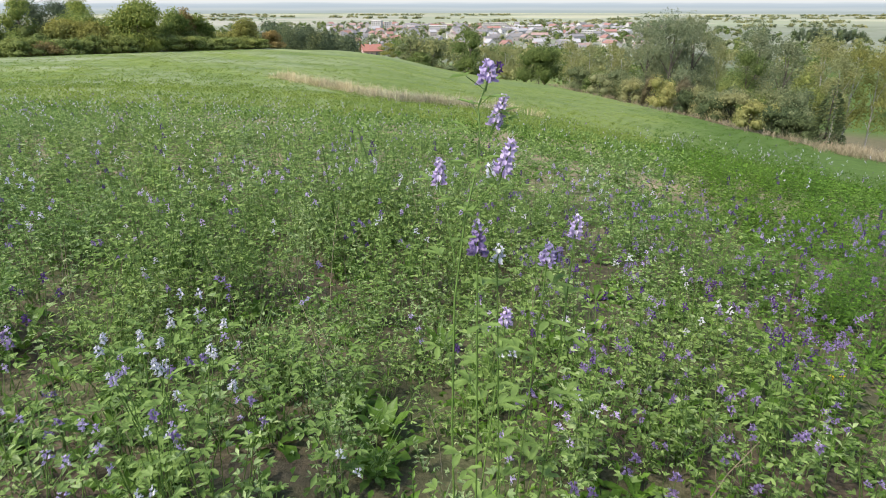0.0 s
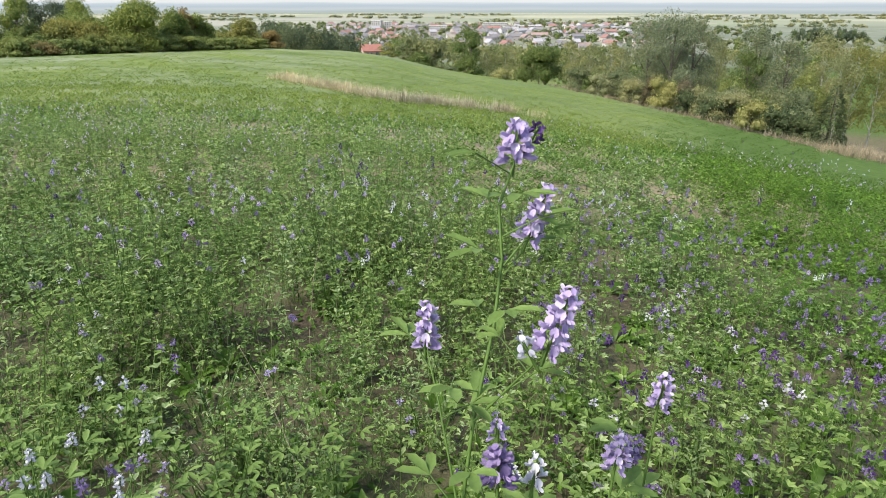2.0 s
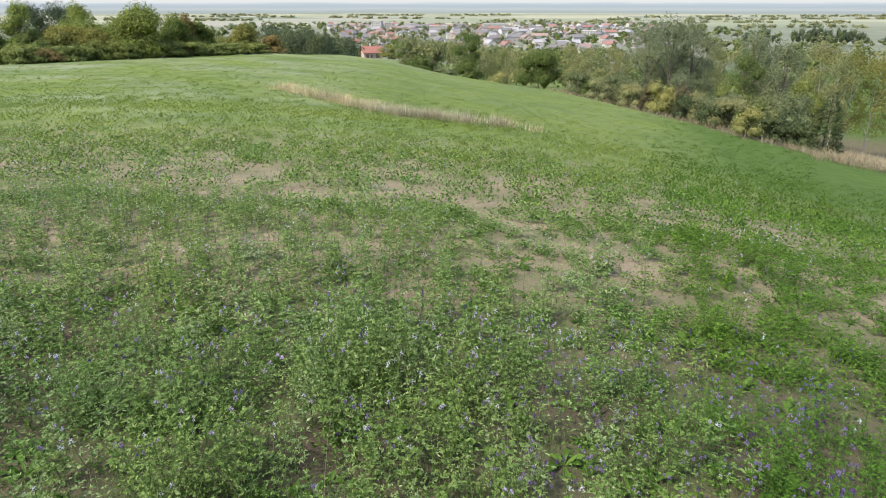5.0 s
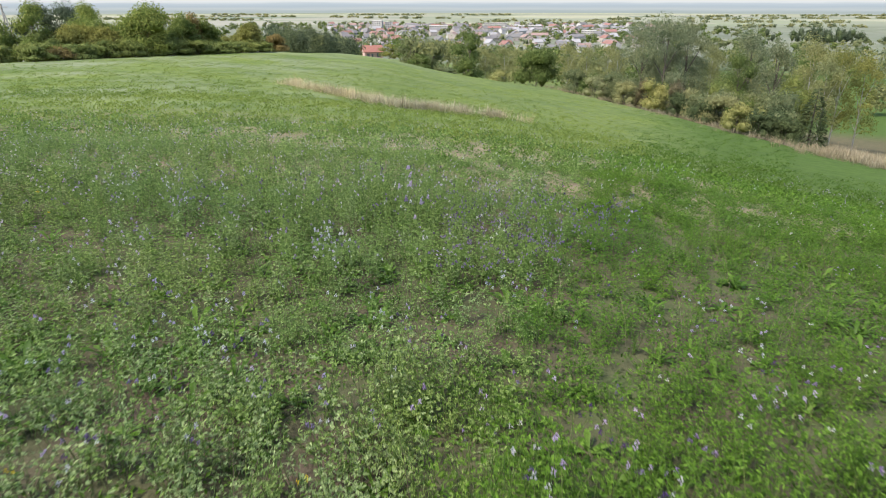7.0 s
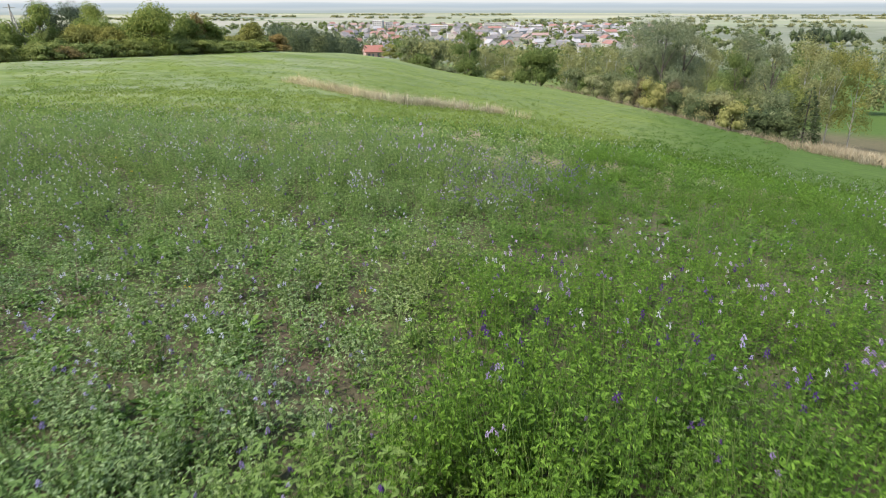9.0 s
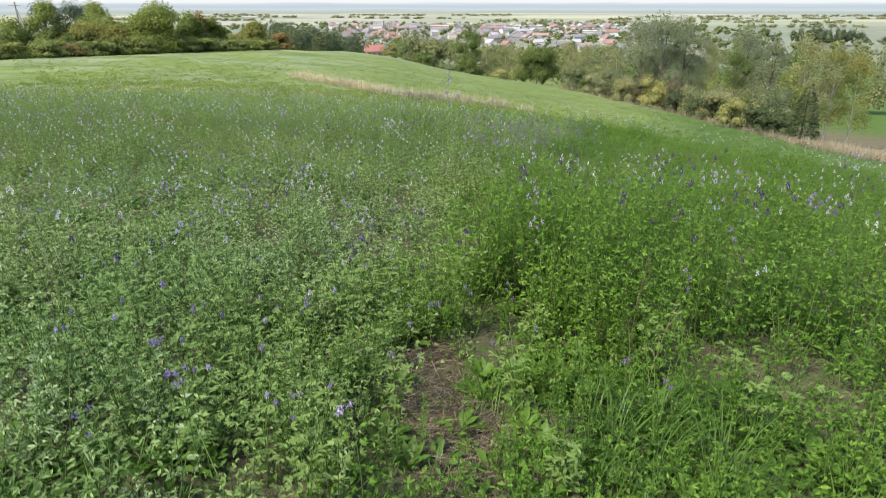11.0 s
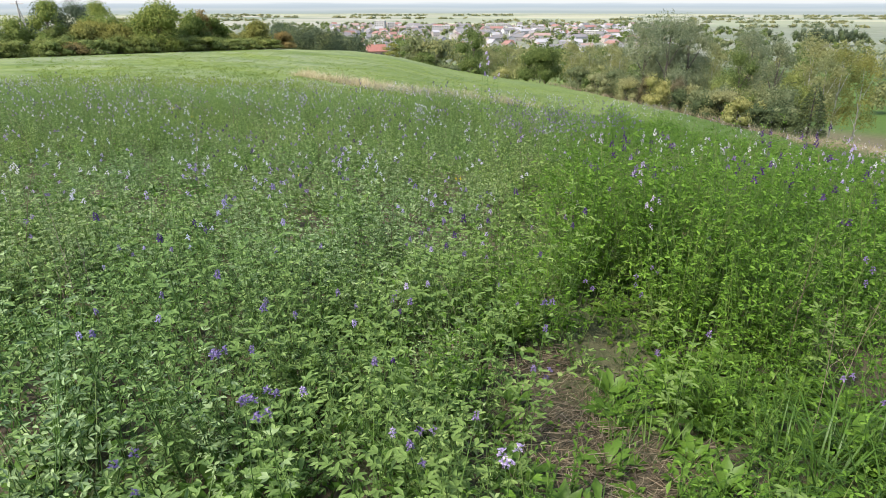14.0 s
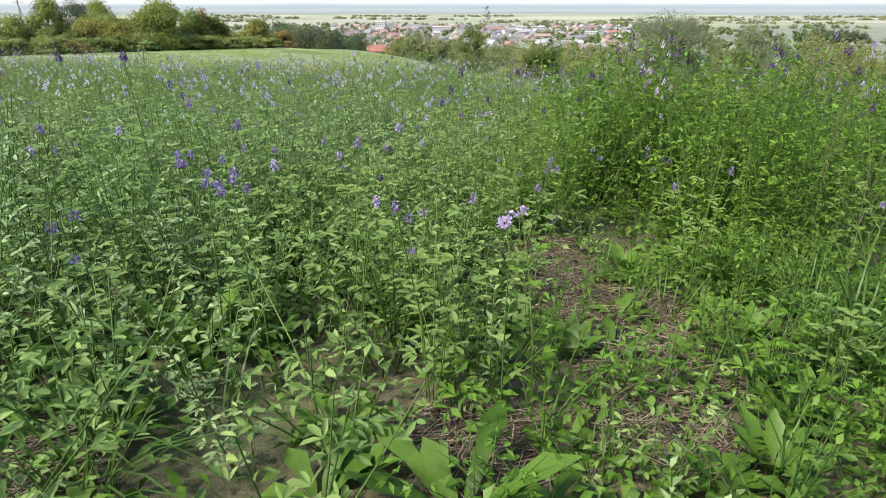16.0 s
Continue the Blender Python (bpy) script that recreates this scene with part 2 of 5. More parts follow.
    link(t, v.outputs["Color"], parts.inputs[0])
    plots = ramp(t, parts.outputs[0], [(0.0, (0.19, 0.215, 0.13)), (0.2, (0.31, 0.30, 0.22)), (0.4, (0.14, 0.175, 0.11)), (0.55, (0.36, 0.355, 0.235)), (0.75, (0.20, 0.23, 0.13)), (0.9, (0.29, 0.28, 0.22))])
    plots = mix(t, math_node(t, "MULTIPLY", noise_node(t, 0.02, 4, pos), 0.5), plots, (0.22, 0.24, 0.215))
    # past 1500 m the pale tones stay, distance haze put into the colour
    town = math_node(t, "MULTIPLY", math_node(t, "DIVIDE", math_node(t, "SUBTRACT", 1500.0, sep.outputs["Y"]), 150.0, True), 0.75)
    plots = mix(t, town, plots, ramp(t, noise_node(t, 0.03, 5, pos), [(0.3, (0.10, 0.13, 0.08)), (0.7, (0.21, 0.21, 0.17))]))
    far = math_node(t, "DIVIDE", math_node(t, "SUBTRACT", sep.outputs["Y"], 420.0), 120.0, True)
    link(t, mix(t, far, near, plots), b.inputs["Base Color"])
    b.inputs["Roughness"].default_value = 0.95
    b.inputs["Specular IOR Level"].default_value = 0.15
    bump(t, b, fine, 0.7, 0.012)
    return m


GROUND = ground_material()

# ---- the lie of the land ----
HEIGHTS = np.array([
    [0.83, -0.43, -1.72, -3, -4.14, -4.91, -5.05, -4.42, -3.38],
    [1.04, 0.07, -0.86, -1.78, -2.77, -4.01, -5.17, -5.64, -6.44],
    [1.26, 0.52, -0.11, -0.66, -1.41, -2.92, -4.85, -6.84, -9.93],
    [1.48, 0.95, 0.47, 0.19, -0.25, -2.13, -5.79, -10.06, -14.03],
    [1.54, 1.27, 0.65, 0.11, -0.33, -3.12, -7.82, -12.97, -17.64],
    [1.19, 0.86, 0.34, 0.03, -0.52, -3.27, -8.28, -14.44, -20.26],
    [0.6, -0.3, -0.94, -1.49, -2.91, -5.53, -9.92, -15.93, -22.09],
    [0.23, -1.46, -2.97, -4.63, -7.07, -10.55, -13.99, -18.2, -23.74],
    [0.15, -2.6, -5.37, -8.38, -11.86, -15.79, -19.4, -22.59, -26.16],
    [0.21, -3.81, -7.97, -12.31, -16.7, -20.84, -24.32, -26.95, -29.08]
])
EDGE = [(75, -10), (52, 25), (39.6, 56), (39.1, 62), (36.3, 75), (33.3, 95), (26.5, 115), (19.5, 133), (0, 133), (-21, 126), (-30, 120), (-34, 112), (-43, 92), (-52, 78), (-75, 40), (-110, -10)]


def outside(x, y):
    """Metres beyond the field's edge; negative within it."""
    best, inside = np.full(x.shape, 1e9), np.zeros(x.shape, bool)
    ring = EDGE + [(-110, -5000), (75, -5000)]
    for (ax, ay), (bx, by) in zip(ring, ring[1:] + ring[:1]):
        dx, dy = bx - ax, by - ay
        s = np.clip(((x - ax) * dx + (y - ay) * dy) / (dx * dx + dy * dy), 0, 1)
        best = np.minimum(best, np.hypot(x - ax - s * dx, y - ay - s * dy))
        if dy:
            inside ^= ((ay > y) != (by > y)) & (x < dx * (y - ay) / dy + ax)
    return np.where(inside, -best, best)


def ground(x, y):
    """Height of the land: a smooth spline over the hill, falling off past the field, then the flat valley."""
    x, y = np.atleast_1d(np.asarray(x, float)), np.atleast_1d(np.asarray(y, float))
    a = np.clip((np.arcsinh(x / 6) + 3.8) / 1.09, 0, 6.999999)
    b = np.clip((np.arcsinh((y + 4) / 6) + 1.2) / 0.9, 0, 5.999999)
    i, j = a.astype(int), b.astype(int)
    p, q = a - i, b - j
    wave = lambda s: ((1 - s) ** 3 / 6, (3 * s**3 - 6 * s * s + 4) / 6, (-3 * s**3 + 3 * s * s + 3 * s + 1) / 6, s**3 / 6)
    z = sum(u * v * HEIGHTS[i + m, j + n] for m, u in enumerate(wave(p)) for n, v in enumerate(wave(q)))
    z = z - 11 * (1 - np.exp(-np.maximum(outside(x, y), 0) / 75))
    r = np.hypot(x, y)
    s = np.clip((r - 200) / 420, 0, 1)
    s = s * s * (3 - 2 * s)
    return z * (1 - s) - 45 * s


def height(x, y):
    return float(ground(x, y)[0])


# ---- building helpers ----
def make(name, verts, faces, mats, slots=None, parent=None, smooth=False):
    """A mesh object from arrays; faces all of one length, or a list."""
    me = bpy.data.meshes.new(name)
    verts = np.asarray(verts, np.float32)
    if isinstance(faces, np.ndarray):
        n, k = faces.shape
        me.vertices.add(len(verts))
        me.vertices.foreach_set("co", verts.ravel())
        me.loops.add(n * k)
        me.loops.foreach_set("vertex_index", faces.astype(np.int32).ravel())
        me.polygons.add(n)
        me.polygons.foreach_set("loop_start", np.arange(0, n * k, k, dtype=np.int32))
        if slots is not None:
            me.polygons.foreach_set("material_index", np.asarray(slots, np.int32))
    else:
        me.from_pydata(verts.tolist(), [], faces)
        if slots is not None:
            me.polygons.foreach_set("material_index", np.asarray(slots, np.int32))
    for m in mats:
        me.materials.append(m)
    if smooth:
        me.polygons.foreach_set("use_smooth", np.ones(len(me.polygons), bool))
    me.update(calc_edges=True)
    ob = new(name, me)
    if parent is not None:
        ob.parent = parent
    return ob


def part(name, bm, material, parent, label=""):
    me = bpy.data.meshes.new(name)
    bm.to_mesh(me)
    bm.free()
    me.materials.append(material)
    ob = new(name, me)
    ob.parent = parent
    return tagged(ob, label)


class Soup:
    """Triangles gathered with a material slot each."""

    def __init__(self):
        self.v, self.f, self.s, self.n = [], [], [], 0

    def add(self, v, f, slot):
        v, f = np.asarray(v, float), np.asarray(f, int)
        self.v.append(v)
        self.f.append(f + self.n)
        self.s.append(np.full(len(f), slot))
        self.n += len(v)

    def arrays(self):
        return np.concatenate(self.v), np.concatenate(self.f), np.concatenate(self.s)


def unit(v):
    return v / max(np.linalg.norm(v), 1e-9)


def tube(soup, pts, r0, r1, slot, sides=3):
    pts = np.asarray(pts, float)
    n = len(pts)
    way = np.gradient(pts, axis=0)
    ring = np.arange(sides) * 2 * math.pi / sides
    vs = []
    for k in range(n):
        w = unit(way[k])
        a = unit(np.cross(w, (0.31, 0.95, 0.05)))
        b = np.cross(w, a)
        r = r0 + (r1 - r0) * k / (n - 1)
        vs.append(pts[k] + r * (np.cos(ring)[:, None] * a + np.sin(ring)[:, None] * b))
    f = []
    for k in range(n - 1):
        for i in range(sides):
            a, b = k * sides + i, k * sides + (i + 1) % sides
            f += [(a, b, b + sides), (a, b + sides, a + sides)]
    soup.add(np.concatenate(vs), f, slot)


def leaflet(soup, base, way, up, length, width, slot, fold=0.25):
    """A small pointed leaf, folded along its midrib."""
    way = unit(way)
    side = unit(np.cross(way, up))
    up = np.cross(side, way)
    m = base + way * length * 0.55
    soup.add([base, m + side * width / 2 + up * width * fold, base + way * length - up * length * 0.08, m - side * width / 2 + up * width * fold], [(0, 1, 2), (0, 2, 3)], slot)


def strap(soup, base, way, length, width, slot, droop=0.6, segs=4, shape=(0.35, 0.8, 1.0, 0.75, 0.0), fold=0.2, wave=0.0):
    """A longer leaf of several segments that bends over under its weight."""
    way = unit(np.asarray(way, float))
    side = unit(np.cross(way, (0, 0, 1.0)) + 1e-6)
    p, vs = np.asarray(base, float), []
    for k in range(segs + 1):
        w = width / 2 * np.interp(k / segs, np.linspace(0, 1, len(shape)), shape)
        w *= 1 + wave * (1 if k % 2 else -1)
        up = np.cross(side, way)
        vs += [p - side * w + up * w * fold, p, p + side * w + up * w * fold]
        p = p + way * length / segs
        way = unit(way + np.array((0, 0, -droop / segs)))
    f = []
    for k in range(segs):
        a = 3 * k
        f += [(a, a + 1, a + 4), (a, a + 4, a + 3), (a + 1, a + 2, a + 5), (a + 1, a + 5, a + 4)]
    soup.add(vs, f, slot)


def raceme(soup, base, way, length, wide, slot, n, rng, petal=1.0, fine=False):
    """A flower spike: florets set round an axis, each with an upright banner and two wings, all petals their own tint."""
    way = unit(np.asarray(way, float))
    a = unit(np.cross(way, (0.3, 0.9, 0.1)))
    b = np.cross(way, a)
    for k in range(n):
        h, th = (k + 0.5) / n, k * 2.4 + rng.uniform(-0.4, 0.4)
        out = math.cos(th) * a + math.sin(th) * b
        p = base + way * length * h + out * wide * 0.1
        d = unit(out + way * (0.1 + 0.9 * h * h) + rng.normal(0, 0.15, 3))
        s = unit(np.cross(way, out))
        q = petal * wide * 0.44 * (1 - 0.4 * h * h) * rng.uniform(0.85, 1.15)
        u = np.cross(d, s)
        u = u if u @ way > 0 else -u
        m = p + d * q * 0.7
        if fine:
            # cupped banner with a rounded rim, and two blunt wings
            rim = [(0.34 * math.sin(e), 0.52 - 0.5 * math.cos(e), 0.22 * math.sin(e) ** 2 - 0.1 * (1 - math.cos(e))) for e in np.linspace(0.35, 5.93, 9)]
            soup.add([p, m + u * q * 0.45 - d * q * 0.12] + [m + s * q * 1.25 * i + u * q * j + d * q * k for i, j, k in rim], [(1, 2 + e, 3 + e) for e in range(8)] + [(0, 2, 1), (0, 1, 10)], slot)
            for e in (-1, 1):
                soup.add([p, m + s * e * q * 0.08 + u * q * 0.2, m + d * q * 0.4 + s * e * q * 0.26 + u * q * 0.16, m + d * q * 0.6 + s * e * q * 0.24 - u * q * 0.02, m + d * q * 0.45 + s * e * q * 0.14 - u * q * 0.18, m + d * q * 0.15 + s * e * q * 0.1 - u * q * 0.18], [(0, 1, 2), (0, 2, 3), (0, 3, 4), (0, 4, 5)], slot)
            continue
        soup.add([p, m + s * q * 0.42 + u * q * 0.2, m + s * q * 0.3 + u * q * 0.85, m + u * q * 1.02 - d * q * 0.1, m - s * q * 0.3 + u * q * 0.85, m - s * q * 0.42 + u * q * 0.2], [(0, 1, 2), (0, 2, 3), (0, 3, 4), (0, 4, 5)], slot)
        for e in (-1, 1):
            soup.add([p, m + s * e * q * 0.1 + u * q * 0.22, m + d * q * 0.62 + s * e * q * 0.3, m + d * q * 0.3 + s * e * q * 0.12 - u * q * 0.22], [(0, 1, 2), (0, 2, 3)], slot)


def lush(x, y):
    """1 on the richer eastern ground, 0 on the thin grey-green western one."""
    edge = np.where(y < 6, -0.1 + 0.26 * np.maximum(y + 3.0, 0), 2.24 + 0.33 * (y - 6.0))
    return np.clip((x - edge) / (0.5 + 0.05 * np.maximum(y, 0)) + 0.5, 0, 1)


def stand(name, plants, spots, mats, label, category):
    """One mesh of many plants: arrays of each kind set down, turned and scaled. spots: kind, x, y, scale, turn, stretch."""
    vs, fs, ss, n = [], [], [], 0
    kinds = spots[:, 0].astype(int)
    for k, (v, f, s) in enumerate(plants):
        rows = spots[kinds == k]
        if not len(rows):
            continue
        c, d = np.cos(rows[:, 4]), np.sin(rows[:, 4])
        z = ground(rows[:, 1], rows[:, 2]) - 0.004
        x3 = rows[:, 3][:, None]
        vx = (v[:, 0] * c[:, None] - v[:, 1] * d[:, None]) * x3 + rows[:, 1][:, None]
        vy = (v[:, 0] * d[:, None] + v[:, 1] * c[:, None]) * x3 + rows[:, 2][:, None]
        vz = v[:, 2] * x3 * rows[:, 5][:, None] + z[:, None]
        vs.append(np.stack([vx, vy, vz], -1).reshape(-1, 3))
        fs.append((f[None] + (np.arange(len(rows)) * len(v))[:, None, None] + n).reshape(-1, 3))
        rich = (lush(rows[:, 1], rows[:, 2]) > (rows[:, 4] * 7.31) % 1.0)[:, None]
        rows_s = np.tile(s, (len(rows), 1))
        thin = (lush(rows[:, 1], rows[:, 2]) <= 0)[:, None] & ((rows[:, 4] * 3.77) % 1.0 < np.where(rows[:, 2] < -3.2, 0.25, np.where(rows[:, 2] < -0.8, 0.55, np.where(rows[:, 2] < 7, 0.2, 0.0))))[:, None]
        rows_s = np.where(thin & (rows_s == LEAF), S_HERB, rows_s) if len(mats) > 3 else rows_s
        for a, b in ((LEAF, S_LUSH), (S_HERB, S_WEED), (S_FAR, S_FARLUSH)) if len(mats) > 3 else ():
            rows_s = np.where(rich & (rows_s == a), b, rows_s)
        ss.append(rows_s.ravel())
        n += len(v) * len(rows)
    return tagged(make(name, np.concatenate(vs), np.concatenate(fs), mats, np.concatenate(ss)), label, category, kind="stuff")


# ---- ground ----
def build_ground():
    axis = np.unique(np.concatenate([np.sinh(np.linspace(-7.4, 7.4, 171)) * 6, np.linspace(-8, 8, 51)]))
    deep = np.unique(np.concatenate([np.sinh(np.linspace(-7.4, 7.4, 171)) * 6, np.linspace(-6, 14, 71)]))
    gx, gy = np.meshgrid(axis, deep)
    x, y = gx.ravel(), gy.ravel()
    z = ground(x, y)
    near = np.clip(1 - np.hypot(x, y - 2) / 16, 0, 1)
    z = z + near * np.array([0.03 * noise.noise((a * 3.1, b * 3.1, 0.0)) if q > 0 else 0 for a, b, q in zip(x, y, near)])
    w, h = len(axis), len(deep)
    i = (np.arange(h - 1)[:, None] * w + np.arange(w - 1)[None]).ravel()
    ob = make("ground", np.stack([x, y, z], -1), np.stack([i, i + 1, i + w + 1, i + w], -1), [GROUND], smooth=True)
    tagged(ob, "sandy field soil running down to a wide farmed valley", "ground", kind="structure")


build_ground()


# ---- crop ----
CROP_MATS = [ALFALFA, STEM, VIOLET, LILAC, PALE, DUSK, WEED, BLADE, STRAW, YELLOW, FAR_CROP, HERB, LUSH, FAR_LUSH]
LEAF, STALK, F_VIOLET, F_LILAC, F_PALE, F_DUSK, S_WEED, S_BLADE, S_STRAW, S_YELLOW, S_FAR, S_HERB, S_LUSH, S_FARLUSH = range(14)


def leaflet6(soup, base, way, up, length, width, slot, fold=0.22):
    """A leaflet with a rounded outline, for plants seen close."""
    way = unit(way)
    side = unit(np.cross(way, up))
    up = np.cross(side, way)
    at = lambda a, b: base + way * length * a + side * width * b + up * (abs(b) * width * fold * 2 - length * 0.12 * a * a)
    soup.add([at(0, 0), at(0.38, 0.42), at(0.78, 0.4), at(1, 0), at(0.78, -0.4), at(0.38, -0.42)], [(0, 1, 2), (0, 2, 3), (0, 3, 4), (0, 4, 5)], slot)


def alfalfa(rng, tall, stems, nodes, leaf, flower=None, blooms=0.0, lean=0.35, florets=9, slot=LEAF, low=0.1, reach=0.03, blade=leaflet):
    """A bushy plant of several leafy stems, three leaflets to a leaf."""
    soup = Soup()
    for _ in range(stems):
        th, spread = rng.uniform(0, 2 * math.pi), rng.uniform(0.1, lean)
        h = tall * rng.uniform(0.6, 1.08)
        out = np.array((math.cos(th), math.sin(th), 0))
        bend = np.array((rng.uniform(-1, 1), rng.uniform(-1, 1), 0)) * 0.12
        at = lambda s: out * (0.02 + spread * h * s) + bend * h * s * s + np.array((0, 0, h * s * (1 - 0.12 * spread * s)))
        tube(soup, [at(s) for s in (0, 0.5, 1.0)], 0.0016, 0.0009, STALK, 3)
        for k in range(nodes):
            s = low + (1.0 - low) * (k + rng.uniform(0.2, 0.8)) / nodes
            ph = k * 2.5 + rng.uniform(-0.6, 0.6)
            way = np.array((math.cos(ph), math.sin(ph), rng.uniform(0.25, 0.9)))
            base = at(s) + unit(way) * reach * rng.uniform(0.4, 1.1) * (1.25 - 0.6 * s)
            size = leaf * rng.uniform(0.75, 1.2) * (1.15 - 0.4 * s)
            for turn in (-0.9, 0.0, 0.9):
                w = np.array((math.cos(ph + turn), math.sin(ph + turn), rng.uniform(-0.4, 0.75)))
                blade(soup, base, w, np.array((rng.normal(0, 0.7), rng.normal(0, 0.7), 1.0)), size, size * rng.uniform(0.30, 0.42), slot)
        if flower is not None and rng.random() < blooms:
            raceme(soup, at(1.0), unit(np.array((rng.uniform(-0.4, 0.4), rng.uniform(-0.4, 0.4), 1.0))), rng.uniform(0.018, 0.028), 0.018, flower, florets, rng)
    return soup.arrays()


def herb(rng, tall, stems, rings, length, slot=S_HERB):
    """An upright weed with long pointed leaves, tightest at its tip."""
    soup = Soup()
    for k in range(stems):
        th, q = rng.uniform(0, 6.283), rng.uniform(0.0, 0.35)
        h = tall * rng.uniform(0.6, 1.05)
        at = lambda s: np.array((math.cos(th) * q * h * s, math.sin(th) * q * h * s, h * s))
        tube(soup, [at(0), at(0.5), at(1)], 0.0018, 0.001, STALK, 3)
        for j in range(rings):
            s, ph = 0.2 + 0.8 * j / (rings - 1), j * 2.4 + rng.uniform(-0.3, 0.3)
            for turn in (0, 2.3):
                w = (math.cos(ph + turn), math.sin(ph + turn), rng.uniform(0.1, 0.5) + 0.9 * s * s)
                strap(soup, at(s), w, length * rng.uniform(0.7, 1.15) * (1.15 - 0.5 * s * s), length * 0.3, slot, rng.uniform(0.4, 1.2), 2, (0.35, 1.0, 0.0), 0.3)
    return soup.arrays()


def dry_stalk(rng, tall):
    """A bleached dead stem with a few side twigs."""
    soup = Soup()
    bend = np.array((rng.uniform(-1, 1), rng.uniform(-1, 1), 0)) * 0.25 * tall
    at = lambda s: bend * s * s + np.array((0, 0, tall * s))
    tube(soup, [at(s) for s in (0, 0.4, 0.75, 1.0)], 0.0013, 0.0006, S_STRAW, 3)
    for k in range(3):
        p = at(0.5 + 0.15 * k)
        tube(soup, [p, p + np.array((rng.normal(0, 0.02), rng.normal(0, 0.02), 0.03)), p + np.array((rng.normal(0, 0.04), rng.normal(0, 0.04), 0.05))], 0.0007, 0.0004, S_STRAW, 3)
    return soup.arrays()


def bloom_stalk(rng, tall, flower, heads, florets=10, size=1.0, leaves=6):
    """A thin stalk that carries its flower heads above the leaves."""
    soup = Soup()
    bend = np.array((rng.uniform(-1, 1), rng.uniform(-1, 1), 0)) * 0.1 * tall
    at = lambda s: bend * s * s + np.array((0, 0, tall * s))
    tube(soup, [at(s) for s in (0, 0.4, 0.75, 1.0)], 0.0015, 0.0008, STALK, 3)
    for k in range(leaves):
        s, ph = 0.35 + 0.1 * k, k * 2.4
        for turn in (-0.8, 0, 0.8):
            leaflet(soup, at(s) + np.array((math.cos(ph), math.sin(ph), 0.5)) * 0.015, np.array((math.cos(ph + turn), math.sin(ph + turn), 0.3)), np.array((0, 0, 1.0)), 0.021, 0.009, LEAF)
    for k in range(heads):
        ph, s = rng.uniform(0, 6.28), 1.0 - 0.13 * k
        side = np.array((math.cos(ph), math.sin(ph), 0)) * (0.035 if k else 0.0) + np.array((0, 0, 0.03 if k else 0))
        if k:
            tube(soup, [at(s), at(s) + side], 0.0007, 0.0006, STALK, 3)
        raceme(soup, at(s) + side, unit(side * 8 + np.array((0, 0, 1.0))), 0.024 * size * rng.uniform(0.75, 1.2), 0.02 * size, flower, florets, rng)
    return soup.arrays()


def rosette(rng, leaves, length, width, slot=S_WEED, droop=1.1, wave=0.15, rise=1.0):
    soup = Soup()
    for k in range(leaves):
        th = k * 2.4 + rng.uniform(-0.4, 0.4)
        strap(soup, (0.008 * math.cos(th), 0.008 * math.sin(th), 0), (math.cos(th), math.sin(th), rng.uniform(0.4, 1.2) * rise), length * rng.uniform(0.6, 1.1), width * rng.uniform(0.8, 1.15), slot, droop * rng.uniform(0.5, 1.3), 4, (0.25, 0.5, 0.9, 1.0, 0.12), 0.22, wave)
    return soup.arrays()


def tussock(rng, blades, length, width=0.005, slot=S_BLADE, spread=0.8, segs=3, radius=0.04, droop=1.0):
    soup = Soup()
    for _ in range(blades):
        th, r = rng.uniform(0, 2 * math.pi), radius * math.sqrt(rng.random())
        b = (r * math.cos(th), r * math.sin(th), 0)
        ph = th + rng.uniform(-0.7, 0.7)
        strap(soup, b, (math.cos(ph) * spread * rng.random(), math.sin(ph) * spread * rng.random(), 1.0), length * rng.uniform(0.5, 1.1), width, slot, droop * rng.uniform(0.3, 1.2), segs, (0.9, 1.0, 0.7, 0.05), 0.1)
    return soup.arrays()


def low_tuft(rng, n, tall, leaf, slot, bloom=None, nb=0, wide=0.22):
    """A far clump: loose leaves filling a low mound, some flowers on it."""
    soup = Soup()
    for _ in range(n):
        th, r = rng.uniform(0, 6.28), wide * math.sqrt(rng.random())
        b = np.array((r * math.cos(th), r * math.sin(th), tall * rng.uniform(0.05, 0.95) * (1 - 0.45 * (r / wide) ** 2)))
        w = np.array((rng.uniform(-1, 1), rng.uniform(-1, 1), rng.uniform(-0.1, 0.9)))
        leaflet(soup, b, w, np.array((rng.normal(0, 0.7), rng.normal(0, 0.7), 1.0)), leaf * rng.uniform(0.7, 1.3), leaf * 0.5, slot)
    for _ in range(nb):
        th, r = rng.uniform(0, 6.28), 0.2 * math.sqrt(rng.random())
        raceme(soup, np.array((r * math.cos(th), r * math.sin(th), tall * rng.uniform(0.8, 1.15))), (0, 0, 1), 0.026, 0.022, bloom, 3, rng, 1.2)
    return soup.arrays()


